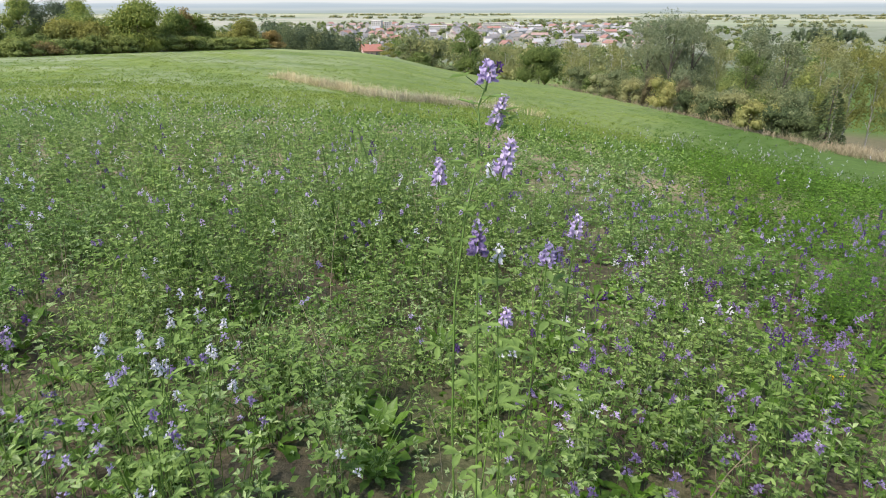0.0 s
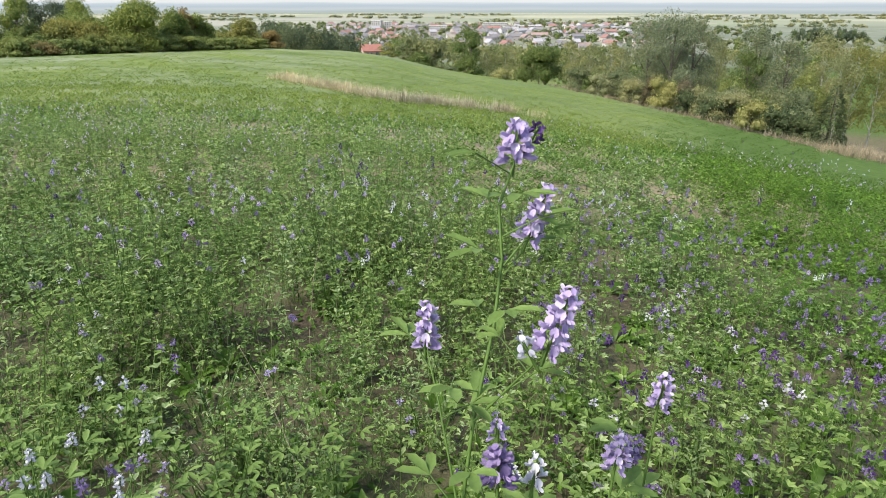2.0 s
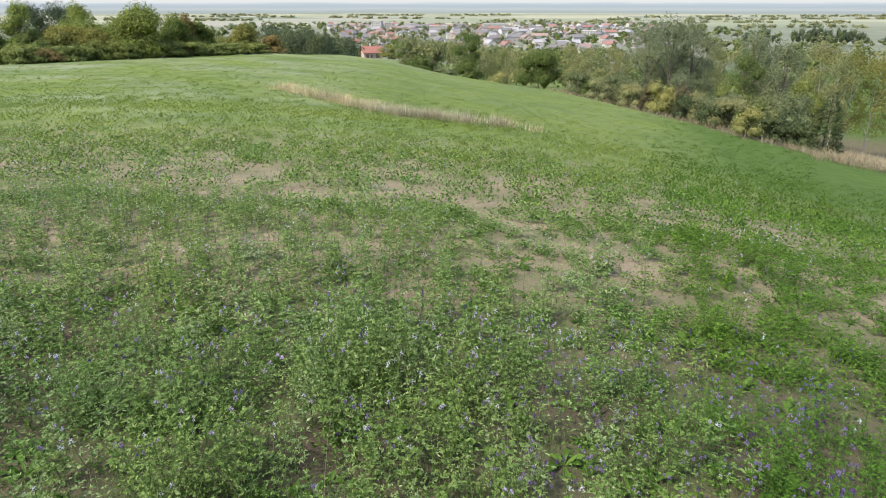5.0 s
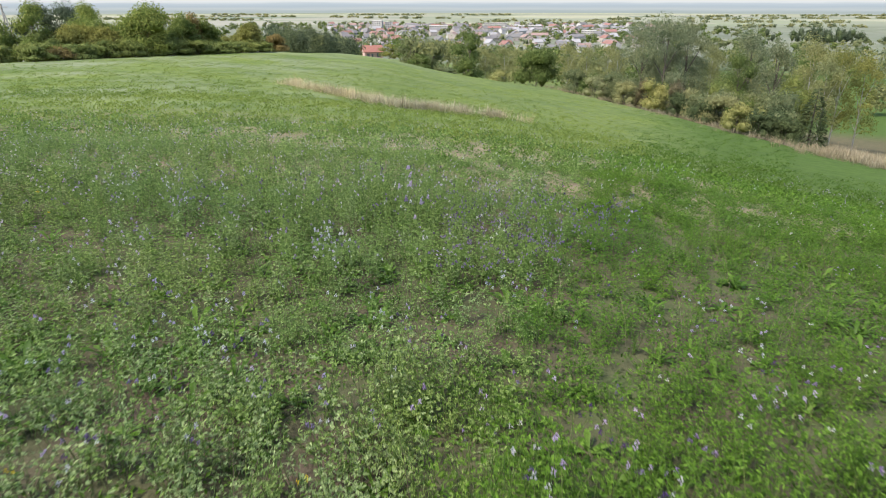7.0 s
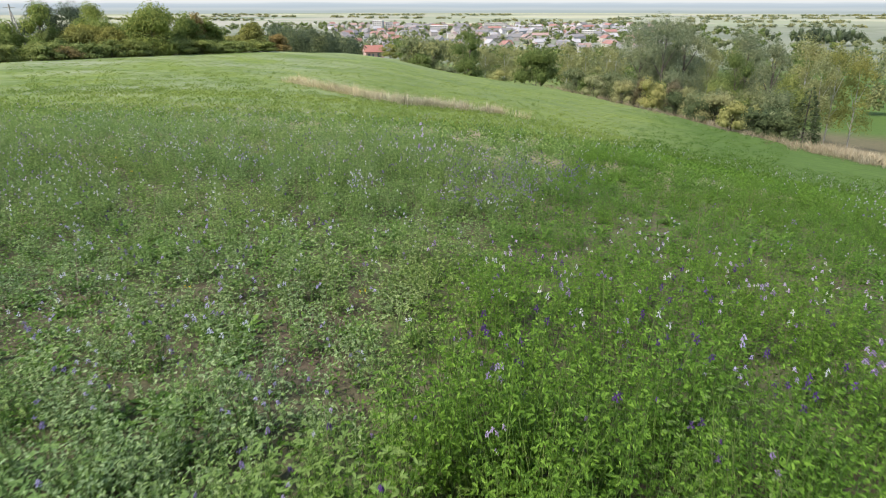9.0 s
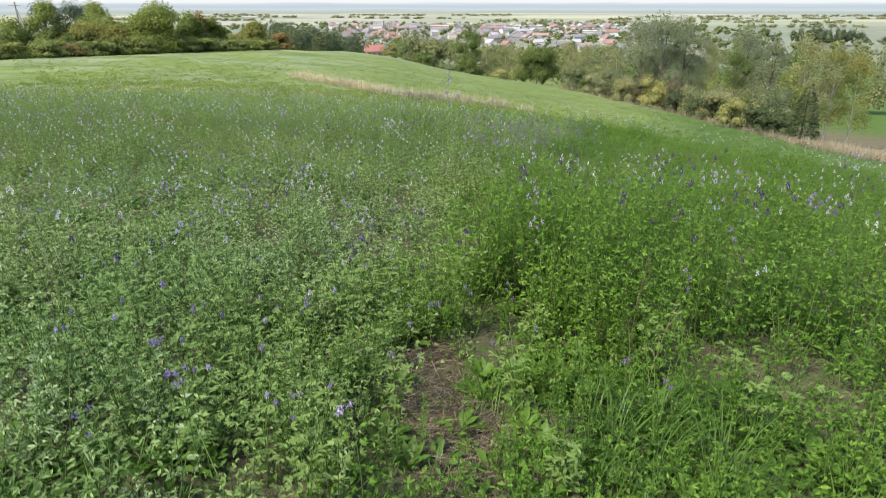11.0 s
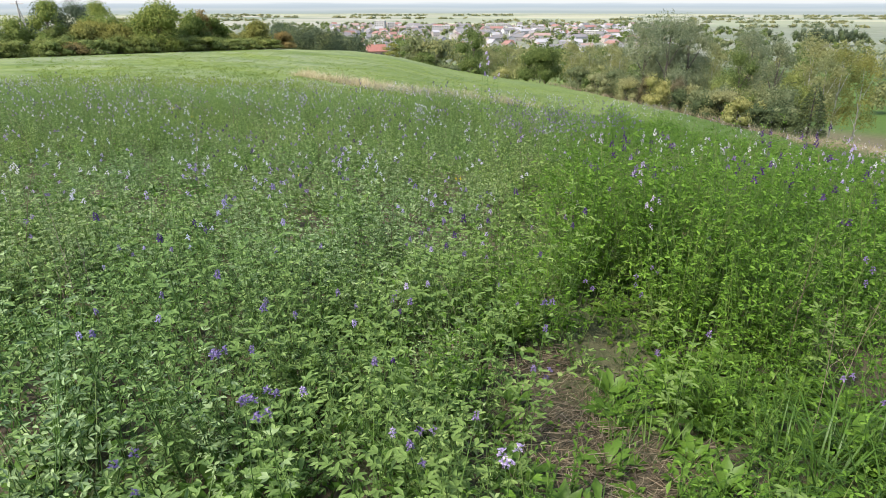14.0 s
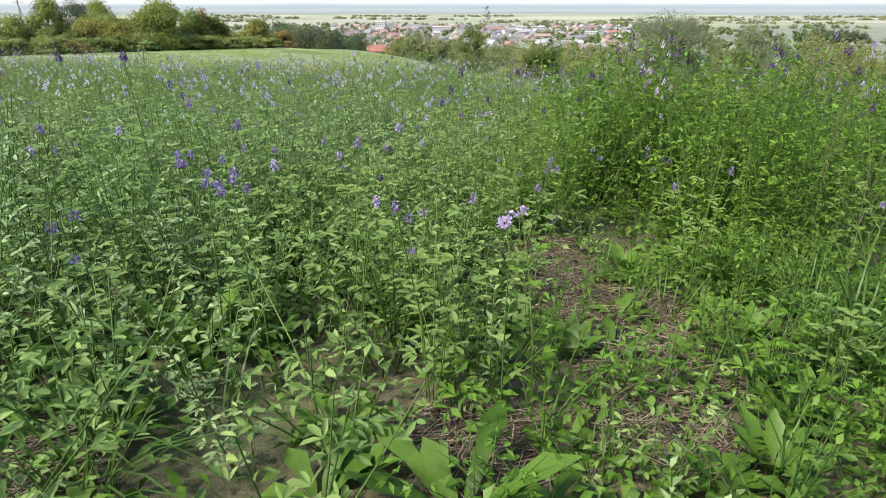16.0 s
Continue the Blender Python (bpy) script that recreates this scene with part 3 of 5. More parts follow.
# bare sandy patches: x, y, radius; then trodden straw
BARE = [(1.0, 6.9, 0.5), (1.17, 6.4, 0.5), (1.93, 5.75, 0.5), (2.75, 5.15, 0.4), (2.35, 3.05, 0.3), (-1.95, 8.9, 0.6), (-4.2, 12.0, 0.9), (-3.2, 10.8, 0.6), (0.58, 0.75, 0.2), (-0.26, 0.66, 0.2), (1.64, 1.15, 0.2), (3.33, 4.4, 0.55), (0.96, 4.0, 0.3), (1.47, 3.4, 0.25), (-0.63, 8.9, 0.5), (0.8, 9.5, 0.5), (-2.9, 10.4, 0.5), (1.12, 5.4, 0.4), (1.9, 4.75, 0.55), (3.3, 3.6, 0.55), (1.6, 5.1, 0.35), (0.6, 7.6, 0.5), (1.6, 6.2, 0.4), (-0.1, 9.2, 0.6), (-1.7, 8.4, 0.6), (-2.8, 9.6, 0.5), (-0.8, 8.1, 0.5), (2.4, 2.75, 0.4), (0.65, 2.75, 0.28), (0.9, 3.5, 0.25), (1.5, 3.1, 0.3), (2.0, 3.2, 0.3), (0.52, 1.95, 0.2), (-0.42, 2.12, 0.17), (1.3, 0.1, 0.2), (0.88, -0.55, 0.2), (-0.21, 1.5, 0.16), (-0.46, 1.2, 0.16), (4.6, 5.4, 0.7), (-5.0, 12.3, 0.7)]
STRAWY = [(0.0, -3.5, 0.17), (-0.06, -3.67, 0.19), (0.02, -3.82, 0.17), (0.17, -3.88, 0.17), (0.08, -4.05, 0.12), (0.02, -4.25, 0.09), (-0.24, -4.3, 0.09), (-0.8, -4.4, 0.1), (-0.3, -3.3, 0.13), (-0.05, -3.3, 0.12)]


def openness(x, y):
    """0 where the crop is closed, 1 on bare soil."""
    o = np.zeros_like(x)
    for bx, by, br in BARE + STRAWY:
        o = np.maximum(o, np.clip(1.35 - np.hypot(x - bx, y - by) / (br * (0.52 if by > -2 else 0.74)), 0, 1))
    return o


def scatter(rng, n, y0, y1, slope, margin, keep):
    """Random spots in the wedge of land ahead of the path's end."""
    y = y0 + (y1 - y0) * rng.random(n)
    half = margin + slope * (y + 5.35)
    x = (rng.random(n) * 2 - 1) * half
    # even over the wedge, not over its rows
    ok = rng.random(n) < half / half.max()
    x, y = x[ok], y[ok]
    ok = rng.random(len(x)) < keep(x, y)
    return x[ok], y[ok]


def spots_of(rng, x, y, kinds, weights, lo, hi, stretch=(0.9, 1.1)):
    n = len(x)
    return np.stack([rng.choice(kinds, n, p=np.array(weights) / sum(weights)), x, y, rng.uniform(lo, hi, n), rng.uniform(0, 6.283, n), rng.uniform(*stretch, n)], -1)


def field_noise(x, y, scale, seed=0.0):
    return np.array([noise.noise((a * scale, b * scale, seed)) for a, b in zip(x, y)]) * 0.5 + 0.5


def growth(x, y):
    """How tall the stand is from place to place: drifts, hollows, and the high eastern block."""
    g = 0.62 + 0.9 * (field_noise(x, y, 1.5, 2.0) - 0.5) + 0.75 * (field_noise(x, y, 0.5, 6.0) - 0.5)
    block = np.clip((x + 0.02 + 0.25 * np.clip(-2.2 - y, -1, 1)) / 0.35, 0, 1) * np.clip((y + 3.28 + 0.4 * np.clip(x - 0.45, 0, 0.7)) / 0.25, 0, 1) * np.clip((-0.9 - y) / 0.9, 0, 1)
    west = np.clip((-0.15 - x) / 0.4, 0, 1) * np.clip((y + 4.2) / 1.2, 0, 1) * np.clip((1.0 - y) / 1.5, 0, 1)
    drift = np.clip((0.6 - x + 0.12 * y) / 0.8, 0, 1) * np.clip((y - 1.9) / 0.5, 0, 1) * np.clip((6.4 - y) / 1.5, 0, 1)
    hollow = np.exp(-(((x + 0.15) / 0.22) ** 2 + ((y + 2.55) / 0.45) ** 2))
    east = np.clip((x - 0.5 - 0.1 * np.abs(y)) / 0.6, 0, 1) * np.clip((y + 0.4) / 0.6, 0, 1) * np.clip((4.5 - y) / 1.0, 0, 1)
    g = g + 0.7 * block - 0.05 * west + 0.22 * drift - 0.45 * hollow - 0.3 * east
    g = np.where(y < -3.45, np.minimum(g, 0.55 + 0.25 * np.clip((-0.4 - x) / 0.6, 0, 1)), g)
    return np.clip(g, 0.12, 1.5)


START_HEADS = [(-0.51, 1.22, 29), (-0.54, 1.13, 29), (-0.61, 1.24, 26), (-0.56, 1.23, 26), (0.33, 0.92, 29), (0.38, 0.87, 29), (0.49, 0.83, 29), (0.26, 0.8, 29), (0.27, 1.03, 22), (0.19, 1.06, 22), (0.2, 0.99, 22), (0.33, 1.18, 24), (0.18, 1.13, 29), (0.47, 1.33, 29), (0.87, 1.39, 24), (0.68, 1.33, 26), (0.99, 1.79, 24), (0.71, 1.54, 24), (-0.31, 2.16, 27), (-0.18, 2.06, 24), (-0.79, 2.16, 24), (-0.39, 1.73, 24), (0.81, 1.07, 24), (0.56, 1.21, 24)]
END_HEADS = [(-0.72, -3.98, 24), (-0.69, -3.96, 24), (-0.61, -4.14, 24), (-0.55, -4.17, 24), (-0.56, -4.09, 24), (-0.73, -4.18, 25), (-0.39, -4.55, 25), (-0.33, -4.68, 22), (-0.33, -4.72, 22), (-0.21, -4.27, 22), (-0.16, -4.22, 22), (-0.28, -4.12, 25), (-0.5, -4.54, 22), (-0.4, -4.41, 25), (-0.03, -4.64, 25), (0.01, -0.07, 27)]


def build_crop():
    rng = np.random.default_rng(7)
    R = rng
    fine = [alfalfa(R, h, 5, n, leaf, None, 0, lean, blade=leaflet6) for h, n, leaf, lean in ((0.40, 13, 0.0205, 0.32), (0.42, 14, 0.0195, 0.4), (0.36, 12, 0.0215, 0.45), (0.40, 12, 0.022, 0.55))]
    tallish = [alfalfa(R, h, 4, n, leaf, None, 0, lean) for h, n, leaf, lean in ((0.40, 12, 0.0225, 0.35), (0.36, 11, 0.0225, 0.4), (0.44, 13, 0.0215, 0.35), (0.40, 11, 0.0235, 0.5))]
    lowish = [alfalfa(R, 0.17, 6, 6, 0.023, None, 0, 0.9, blade=leaflet6), alfalfa(R, 0.21, 6, 7, 0.023, None, 0, 0.8), low_tuft(R, 34, 0.10, 0.023, LEAF, None, 0, 0.11), low_tuft(R, 28, 0.09, 0.026, S_WEED, None, 0, 0.11)]
    weeds = [rosette(R, 10, 0.13, 0.03, S_WEED, 1.0, 0.22, 1.3), rosette(R, 8, 0.10, 0.025, S_WEED, 1.1, 0.2, 1.4), rosette(R, 11, 0.11, 0.024, S_WEED, 1.3, 0.2), tussock(R, 18, 0.2, 0.0035), tussock(R, 16, 0.15, 0.003, S_BLADE, 1.1, 3, 0.04)]
    herbs = [herb(R, 0.20, 3, 7, 0.027), herb(R, 0.15, 3, 6, 0.025), herb(R, 0.20, 3, 7, 0.026, S_WEED)]
    dry = [dry_stalk(R, 0.40), dry_stalk(R, 0.30)]
    blooms = [bloom_stalk(R, 0.46, F_LILAC, 2, 7, 0.85), bloom_stalk(R, 0.50, F_LILAC, 3, 6, 0.8), bloom_stalk(R, 0.48, F_VIOLET, 2, 7, 0.9), bloom_stalk(R, 0.42, F_VIOLET, 3, 6, 0.85), bloom_stalk(R, 0.44, F_PALE, 2, 6, 0.85), bloom_stalk(R, 0.50, F_DUSK, 3, 7, 0.9), bloom_stalk(R, 0.55, F_DUSK, 2, 7, 0.9), bloom_stalk(R, 0.30, F_VIOLET, 2, 8), bloom_stalk(R, 0.18, S_YELLOW, 2, 6, 0.8)]
    kinds = fine + tallish + lowish + weeds + herbs + dry + blooms
    FINE, TALL, LOW, ROS, HRB, DRYK, BLM = range(0, 4), range(4, 8), range(8, 12), range(12, 17), range(17, 20), range(20, 22), range(22, 31)
    closed = lambda x, y: np.clip(1 - openness(x, y) * 1.25, 0, 1)
    trodden = lambda x, y: (x > -0.22) & (x < 0.62) & (y < -3.4)
    rows = []
    # standing alfalfa, its height following the drifts
    for n, y0, y1, pool in ((900, -4.55, -2.3, FINE), (2000, -2.3, 1.0, TALL), (2300, 1.0, 3.3, TALL)):
        x, y = scatter(rng, n, y0, y1, 0.72, 0.35, lambda x, y: closed(x, y) * np.where(trodden(x, y), 0.06, 1.0))
        g = growth(x, y)
        ok = rng.random(len(x)) < np.clip(0.30 + 0.75 * g, 0, 1) * np.clip((field_noise(x, y, 3.2, 9.0) - 0.33) * 4.5, 0.06, 1)
        q = spots_of(rng, x[ok], y[ok], list(pool), [1] * 4, 0.85, 1.15)
        q[:, 3] *= np.clip(0.48 + 0.52 * g[ok], 0.5, 1.12)
        q[:, 5] *= np.clip(0.62 + 0.45 * g[ok], 0.6, 1.2)
        rows.append(q)
    # low growth between the stems
    for n, y0, y1 in ((1500, -4.7, -2.3), (1900, -2.3, 1.0), (2500, 1.0, 4.4)):
        x, y = scatter(rng, n, y0, y1, 0.72, 0.35, lambda x, y: closed(x, y) ** 0.7 * np.where(growth(x, y) > 0.85, 0.5, 1.0) * 1.0)
        q = spots_of(rng, x, y, list(LOW) + list(ROS) + list(HRB), [2.2, 2.2, 3.2, 2.4, 0.7, 1.0, 0.8, 0.35, 0.7, 0.8, 0.7, 0.8], 0.7, 1.2)
        bare = spots_of(rng, x, y, [10, 11, 13, 14, 16, 17, 18, 19], [1.4, 2.2, 1.6, 1.2, 1.4, 0.9, 0.8, 0.9], 0.55, 0.95)
        rows.append(np.where(trodden(x, y)[:, None], bare, q))
    # a close carpet of seedlings under it all, its darker tones painting in shade
    carpet = [low_tuft(R, 22, 0.07, 0.024, S_LUSH, None, 0, 0.13), low_tuft(R, 20, 0.06, 0.026, S_WEED, None, 0, 0.12), low_tuft(R, 20, 0.06, 0.024, STALK, None, 0, 0.12)]
    kinds += carpet
    x, y = scatter(rng, 4600, -4.7, 5.0, 0.72, 0.35, lambda x, y: closed(x, y) ** 0.8)
    rows.append(spots_of(rng, x, y, [31, 32, 33], [3, 1.2, 2], 0.8, 1.3))
    # flowers: pale lilac in the drifts, violet over the low ground at the start, dark ones over the tall block
    x, y = scatter(rng, 4300, -4.3, 3.3, 0.72, 0.3, lambda x, y: 0.10 + 0.55 * (growth(x, y) > 0.62) * np.where(y > 0, 1.2, np.where(y > -2.9, 0.6, 0.12)))
    q = spots_of(rng, x, y, list(BLM), [2.6, 2.0, 1.1, 1.2, 3.2, 0.7, 0.4, 1.3, 0.04], 0.75, 1.0)
    q[:, 5] *= np.clip(0.55 + 0.5 * growth(x, y), 0.55, 1.3)
    q[:, 3] *= np.where((y < -2.9), 0.85, 1.0)
    rows.append(q)
    y = rng.uniform(-4.45, -3.4, 210)
    x = rng.uniform(-0.2, 0.75, 210)
    ok = rng.random(210) < closed(x, y)
    rows.append(spots_of(rng, x[ok], y[ok], [8, 10, 11, 13, 16, 19], [1.6, 1.5, 1.5, 1.2, 1.2, 1.5], 0.6, 1.0))
    x, y = scatter(rng, 850, -2.8, 1.2, 0.72, 0.3, lambda x, y: 0.45 * (x < 0.0))
    rows.append(spots_of(rng, x, y, [22, 26], [1.2, 2], 0.65, 0.85))
    y = rng.uniform(0.95, 3.2, 260)
    x = 0.25 + rng.random(260) * (0.2 + 0.62 * y)
    rows.append(spots_of(rng, x, y, [24, 25, 29, 27], [1.6, 1.6, 2.2, 0.8], 0.6, 0.9))
    y = rng.uniform(-3.1, -1.6, 26)
    rows.append(spots_of(rng, 0.2 + 0.9 * rng.random(26) * (y + 4.6), y, [27, 28, 24], [2, 2, 1.4], 1.0, 1.18))
    # heads that stand out singly: kind by the plan's x, y
    for hx, hy, k in START_HEADS + [h for h in END_HEADS if h[1] > -4.3]:
        rows.append(np.array([[k, hx, hy, 0.95, 11 * hx + 7 * hy, 0.95 if k in (26, 29) else 0.68]]))
    x, y = scatter(rng, 900, -3.7, 3.2, 0.72, 0.3, lambda x, y: 0.5 + 0 * x)
    rows.append(spots_of(rng, x, y, list(DRYK), [1, 1], 0.7, 1.2))
    # thick dark clumps of their own
    for cx, cy, w, n, lo, hi in ((-0.38, 3.1, 0.14, 22, 1.05, 1.4), (-1.0, 2.0, 0.12, 12, 0.85, 1.15), (-0.36, 1.55, 0.13, 26, 0.5, 0.75), (0.25, 2.9, 0.14, 12, 0.9, 1.1), (0.42, -2.72, 0.16, 16, 1.2, 1.45), (-0.02, -3.22, 0.06, 7, 0.7, 0.9), (0.05, -0.55, 0.14, 16, 0.9, 1.15), (2.05, 3.9, 0.12, 8, 0.9, 1.1), (-0.75, -3.3, 0.15, 12, 0.7, 0.9)):
        rows.append(spots_of(rng, R.normal(cx, w, n), R.normal(cy, w, n), [4, 5, 6] if cy > -2 else [0, 1, 2], [1, 1, 1], lo, hi))
    stand("alfalfa_crop", kinds, np.concatenate(rows), CROP_MATS, "flowering alfalfa mixed with low broad-leaved weeds on sandy soil", "alfalfa")
    # middle distance
    mid = [alfalfa(R, 0.40, 4, 9, 0.036), alfalfa(R, 0.36, 4, 9, 0.036), alfalfa(R, 0.16, 5, 6, 0.034, None, 0, 0.9), alfalfa(R, 0.13, 5, 5, 0.034, None, 0, 1.2, 9, S_WEED), rosette(R, 7, 0.13, 0.034)] + [bloom_stalk(R, 0.50, q, n, 3, 1.0, 0) for q, n in ((F_LILAC, 2), (F_LILAC, 2), (F_VIOLET, 2), (F_PALE, 2), (F_DUSK, 1))]
    high = lambda x, y: np.clip(0.45 + 2.4 * (field_noise(x, y, 0.45, 3.0) - 0.48) + 0.35 * np.clip((0.2 - x) / 0.8, 0, 1) * (y < 7) - 0.45 * ((x > 0.2) & (y > 3.4)), 0, 1)
    x, y = scatter(rng, 4300, 3.2, 8.0, 0.74, 0.3, lambda x, y: closed(x, y) * (0.5 + 0.5 * field_noise(x, y, 1.4, 7.0)))
    up = rng.random(len(x)) < high(x, y)
    m = np.where(up[:, None], spots_of(rng, x, y, [0, 1], [1, 1], 0.7, 1.1), spots_of(rng, x, y, [2, 3, 4], [3, 2.5, 0.8], 0.7, 1.2))
    x, y = scatter(rng, 5600, 2.6, 11.0, 0.74, 0.3, lambda x, y: closed(x, y) * (0.06 + 0.8 * high(x, y) * np.clip((11 - y) / 5, 0.15, 1)))
    m2 = spots_of(rng, x, y, [5, 6, 7, 8, 9], [2.8, 2.4, 1.3, 4.2, 1.0], 0.6, 0.95)
    stand("alfalfa_crop", mid, np.concatenate([m, m2]), CROP_MATS, "alfalfa in lilac flower between bare sandy patches", "alfalfa")
    back = [low_tuft(R, 32, 0.26, 0.05, LEAF), low_tuft(R, 30, 0.15, 0.055, S_WEED), low_tuft(R, 30, 0.15, 0.055, LEAF), low_tuft(R, 32, 0.28, 0.048, LEAF, F_VIOLET, 1), low_tuft(R, 32, 0.28, 0.048, LEAF, F_LILAC, 1)]
    x, y = scatter(rng, 6200, 7.2, 19, 0.74, 0.3, lambda x, y: closed(x, y) * (0.4 + 0.6 * field_noise(x, y, 0.9, 1.0)) * np.clip((20 - y) / 7, 0.1, 1))
    up = rng.random(len(x)) < high(x, y) * np.clip((17 - y) / 9, 0.1, 1)
    m = np.where(up[:, None], spots_of(rng, x, y, [0, 3, 4], [2.4, 0.9, 0.9], 0.8, 1.1), spots_of(rng, x, y, [1, 2], [1.5, 1], 0.8, 1.2))
    stand("alfalfa_crop", back, m, CROP_MATS, "low alfalfa with pale flowers further down the slope", "alfalfa")
    # far slope, down to the field's edge
    far = [low_tuft(R, 11, 0.15, 0.08, S_FAR), low_tuft(R, 11, 0.12, 0.075, S_FAR), low_tuft(R, 11, 0.22, 0.065, S_FAR, F_LILAC, 1)]
    x, y = scatter(rng, 12500, 11, 40, 0.76, 0.5, lambda x, y: (0.25 + 0.75 * field_noise(x, y, 0.25, 5.0)) * np.clip((44 - y) / 18, 0.1, 1) * np.clip((y - 10) / 5, 0.1, 1))
    s = spots_of(rng, x, y, [0, 1, 2], [3, 3, 0.8], 0.8, 1.5)
    y = 30 + 75 * rng.random(6000) ** 1.2
    x = rng.uniform(-0.72, 0.6, 6000) * y
    ok = outside(x, y) < -1.5
    s = np.concatenate([s, spots_of(rng, x[ok], y[ok], [0, 1, 2], [3, 3, 0.7], 1.2, 2.0, (0.5, 0.9))])
    stand("far_crop", far, s, CROP_MATS, "even green crop on the far slope", "crop")

    # the same stand goes on to both sides and behind
    side = [low_tuft(R, 24, 0.34, 0.115, LEAF, None, 0, 0.42), low_tuft(R, 22, 0.22, 0.115, S_LUSH, None, 0, 0.42), alfalfa(R, 0.4, 3, 5, 0.055)]
    x, y = rng.uniform(-17, 17, 6000), rng.uniform(-11, 20, 6000)
    past = np.abs(x) - np.where(y > -4.9, 0.3 + 0.73 * (y + 5.35), -9.0)
    clear = np.where(y < -4.9, np.hypot(x, y + 4.9) - 0.75, 1.0)
    ok = (past > np.where(y < -2.5, 0.7, 0.3)) & (clear > 0.6) & (rng.random(6000) < np.clip(1.25 - np.hypot(x, y - 3) / 21, 0.25, 1)) & (field_noise(x, y, 0.5, 8.0) > 0.24)
    stand("alfalfa_crop", side, spots_of(rng, x[ok], y[ok], [0, 1, 2], [3, 2, 1.2], 0.8, 1.25), CROP_MATS, "alfalfa stand going on across the hilltop", "alfalfa")


build_crop()


def build_straw():
    rng = np.random.default_rng(3)
    soup = Soup()
    for k in range(3100):
        bx, by, br = STRAWY[int(rng.integers(0, len(STRAWY)))] if k < 3200 else (rng.uniform(-0.2, 0.8), rng.uniform(-4.55, -3.45), 0.1)
        th, r = rng.uniform(0, 6.28), br * 1.2 * math.sqrt(rng.random())
        x, y, a, ln = bx + r * math.cos(th), by + r * math.sin(th), rng.normal(0.6, 0.8), rng.uniform(0.025, 0.09)
        d = np.array((math.cos(a), math.sin(a), rng.uniform(-0.12, 0.18))) * ln / 2
        p = np.array((x, y, height(x, y) + 0.006 + 0.014 * rng.random()))
        tube(soup, [p - d, p + d], 0.0011, 0.0008, 0)
    v, f, s = soup.arrays()
    tagged(make("straw_litter", v, f, [STRAW], s), "trodden dry stalks lying on bare soil", "straw", kind="stuff")


build_straw()


# ---- single plants that the path passes close by ----
def mesh_of(name, soup, mats):
    v, f, sl = soup.arrays()
    return make(name, v, f, mats, sl)


def stem_with_leaves(root, pts, r0, leaves, size, rng, label=""):
    """A stem along pts under root, with three-fold leaves as its sub-parts."""
    pts = np.array(pts, float)
    fine = np.array([[np.interp(q, np.linspace(0, 1, len(pts)), pts[:, k]) for k in range(3)] for q in np.linspace(0, 1, 9)])
    soup = Soup()
    tube(soup, fine, r0, r0 * 0.55, 0, 6)
    stem = mesh_of("stem", soup, [STEM])
    stem.parent = root
    for k in range(leaves):
        q, ph = 0.12 + 0.86 * (k + rng.uniform(0.2, 0.8)) / leaves, k * 2.5 + rng.uniform(-0.4, 0.4)
        p = np.array([np.interp(q, np.linspace(0, 1, len(pts)), pts[:, j]) for j in range(3)])
        d = np.array((math.cos(ph), math.sin(ph), 0.6))
        soup = Soup()
        reach = rng.uniform(0.012, 0.028)
        tube(soup, [p, p + d * reach * 0.5, p + d * reach], 0.0006, 0.0005, 1, 3)
        for turn in (-0.85, 0, 0.85):
            w = np.array((math.cos(ph + turn), math.sin(ph + turn), rng.uniform(-0.1, 0.45)))
            leaflet6(soup, p + d * reach, w, np.array((0, 0, 1.0)), size * rng.uniform(0.8, 1.15), size * 0.4, 0)
        mesh_of("leaf", soup, [ALFALFA, STEM]).parent = stem
    return stem


def flower_head(root, base, way, length, wide, mat, rng, n=20, label=""):
    soup = Soup()
    way = unit(np.asarray(way, float))
    tube(soup, [np.asarray(base) - way * 0.008, np.asarray(base) + way * length * 0.5, np.asarray(base) + way * length * 0.9], 0.0011, 0.0006, 1, 4)
    raceme(soup, np.asarray(base, float), way, length, wide * 0.98, 0, int(n * 1.4), rng, 0.8, True)
    ob = mesh_of("flower_head", soup, [mat, STEM])
    ob.parent = root
    return tagged(ob, label)


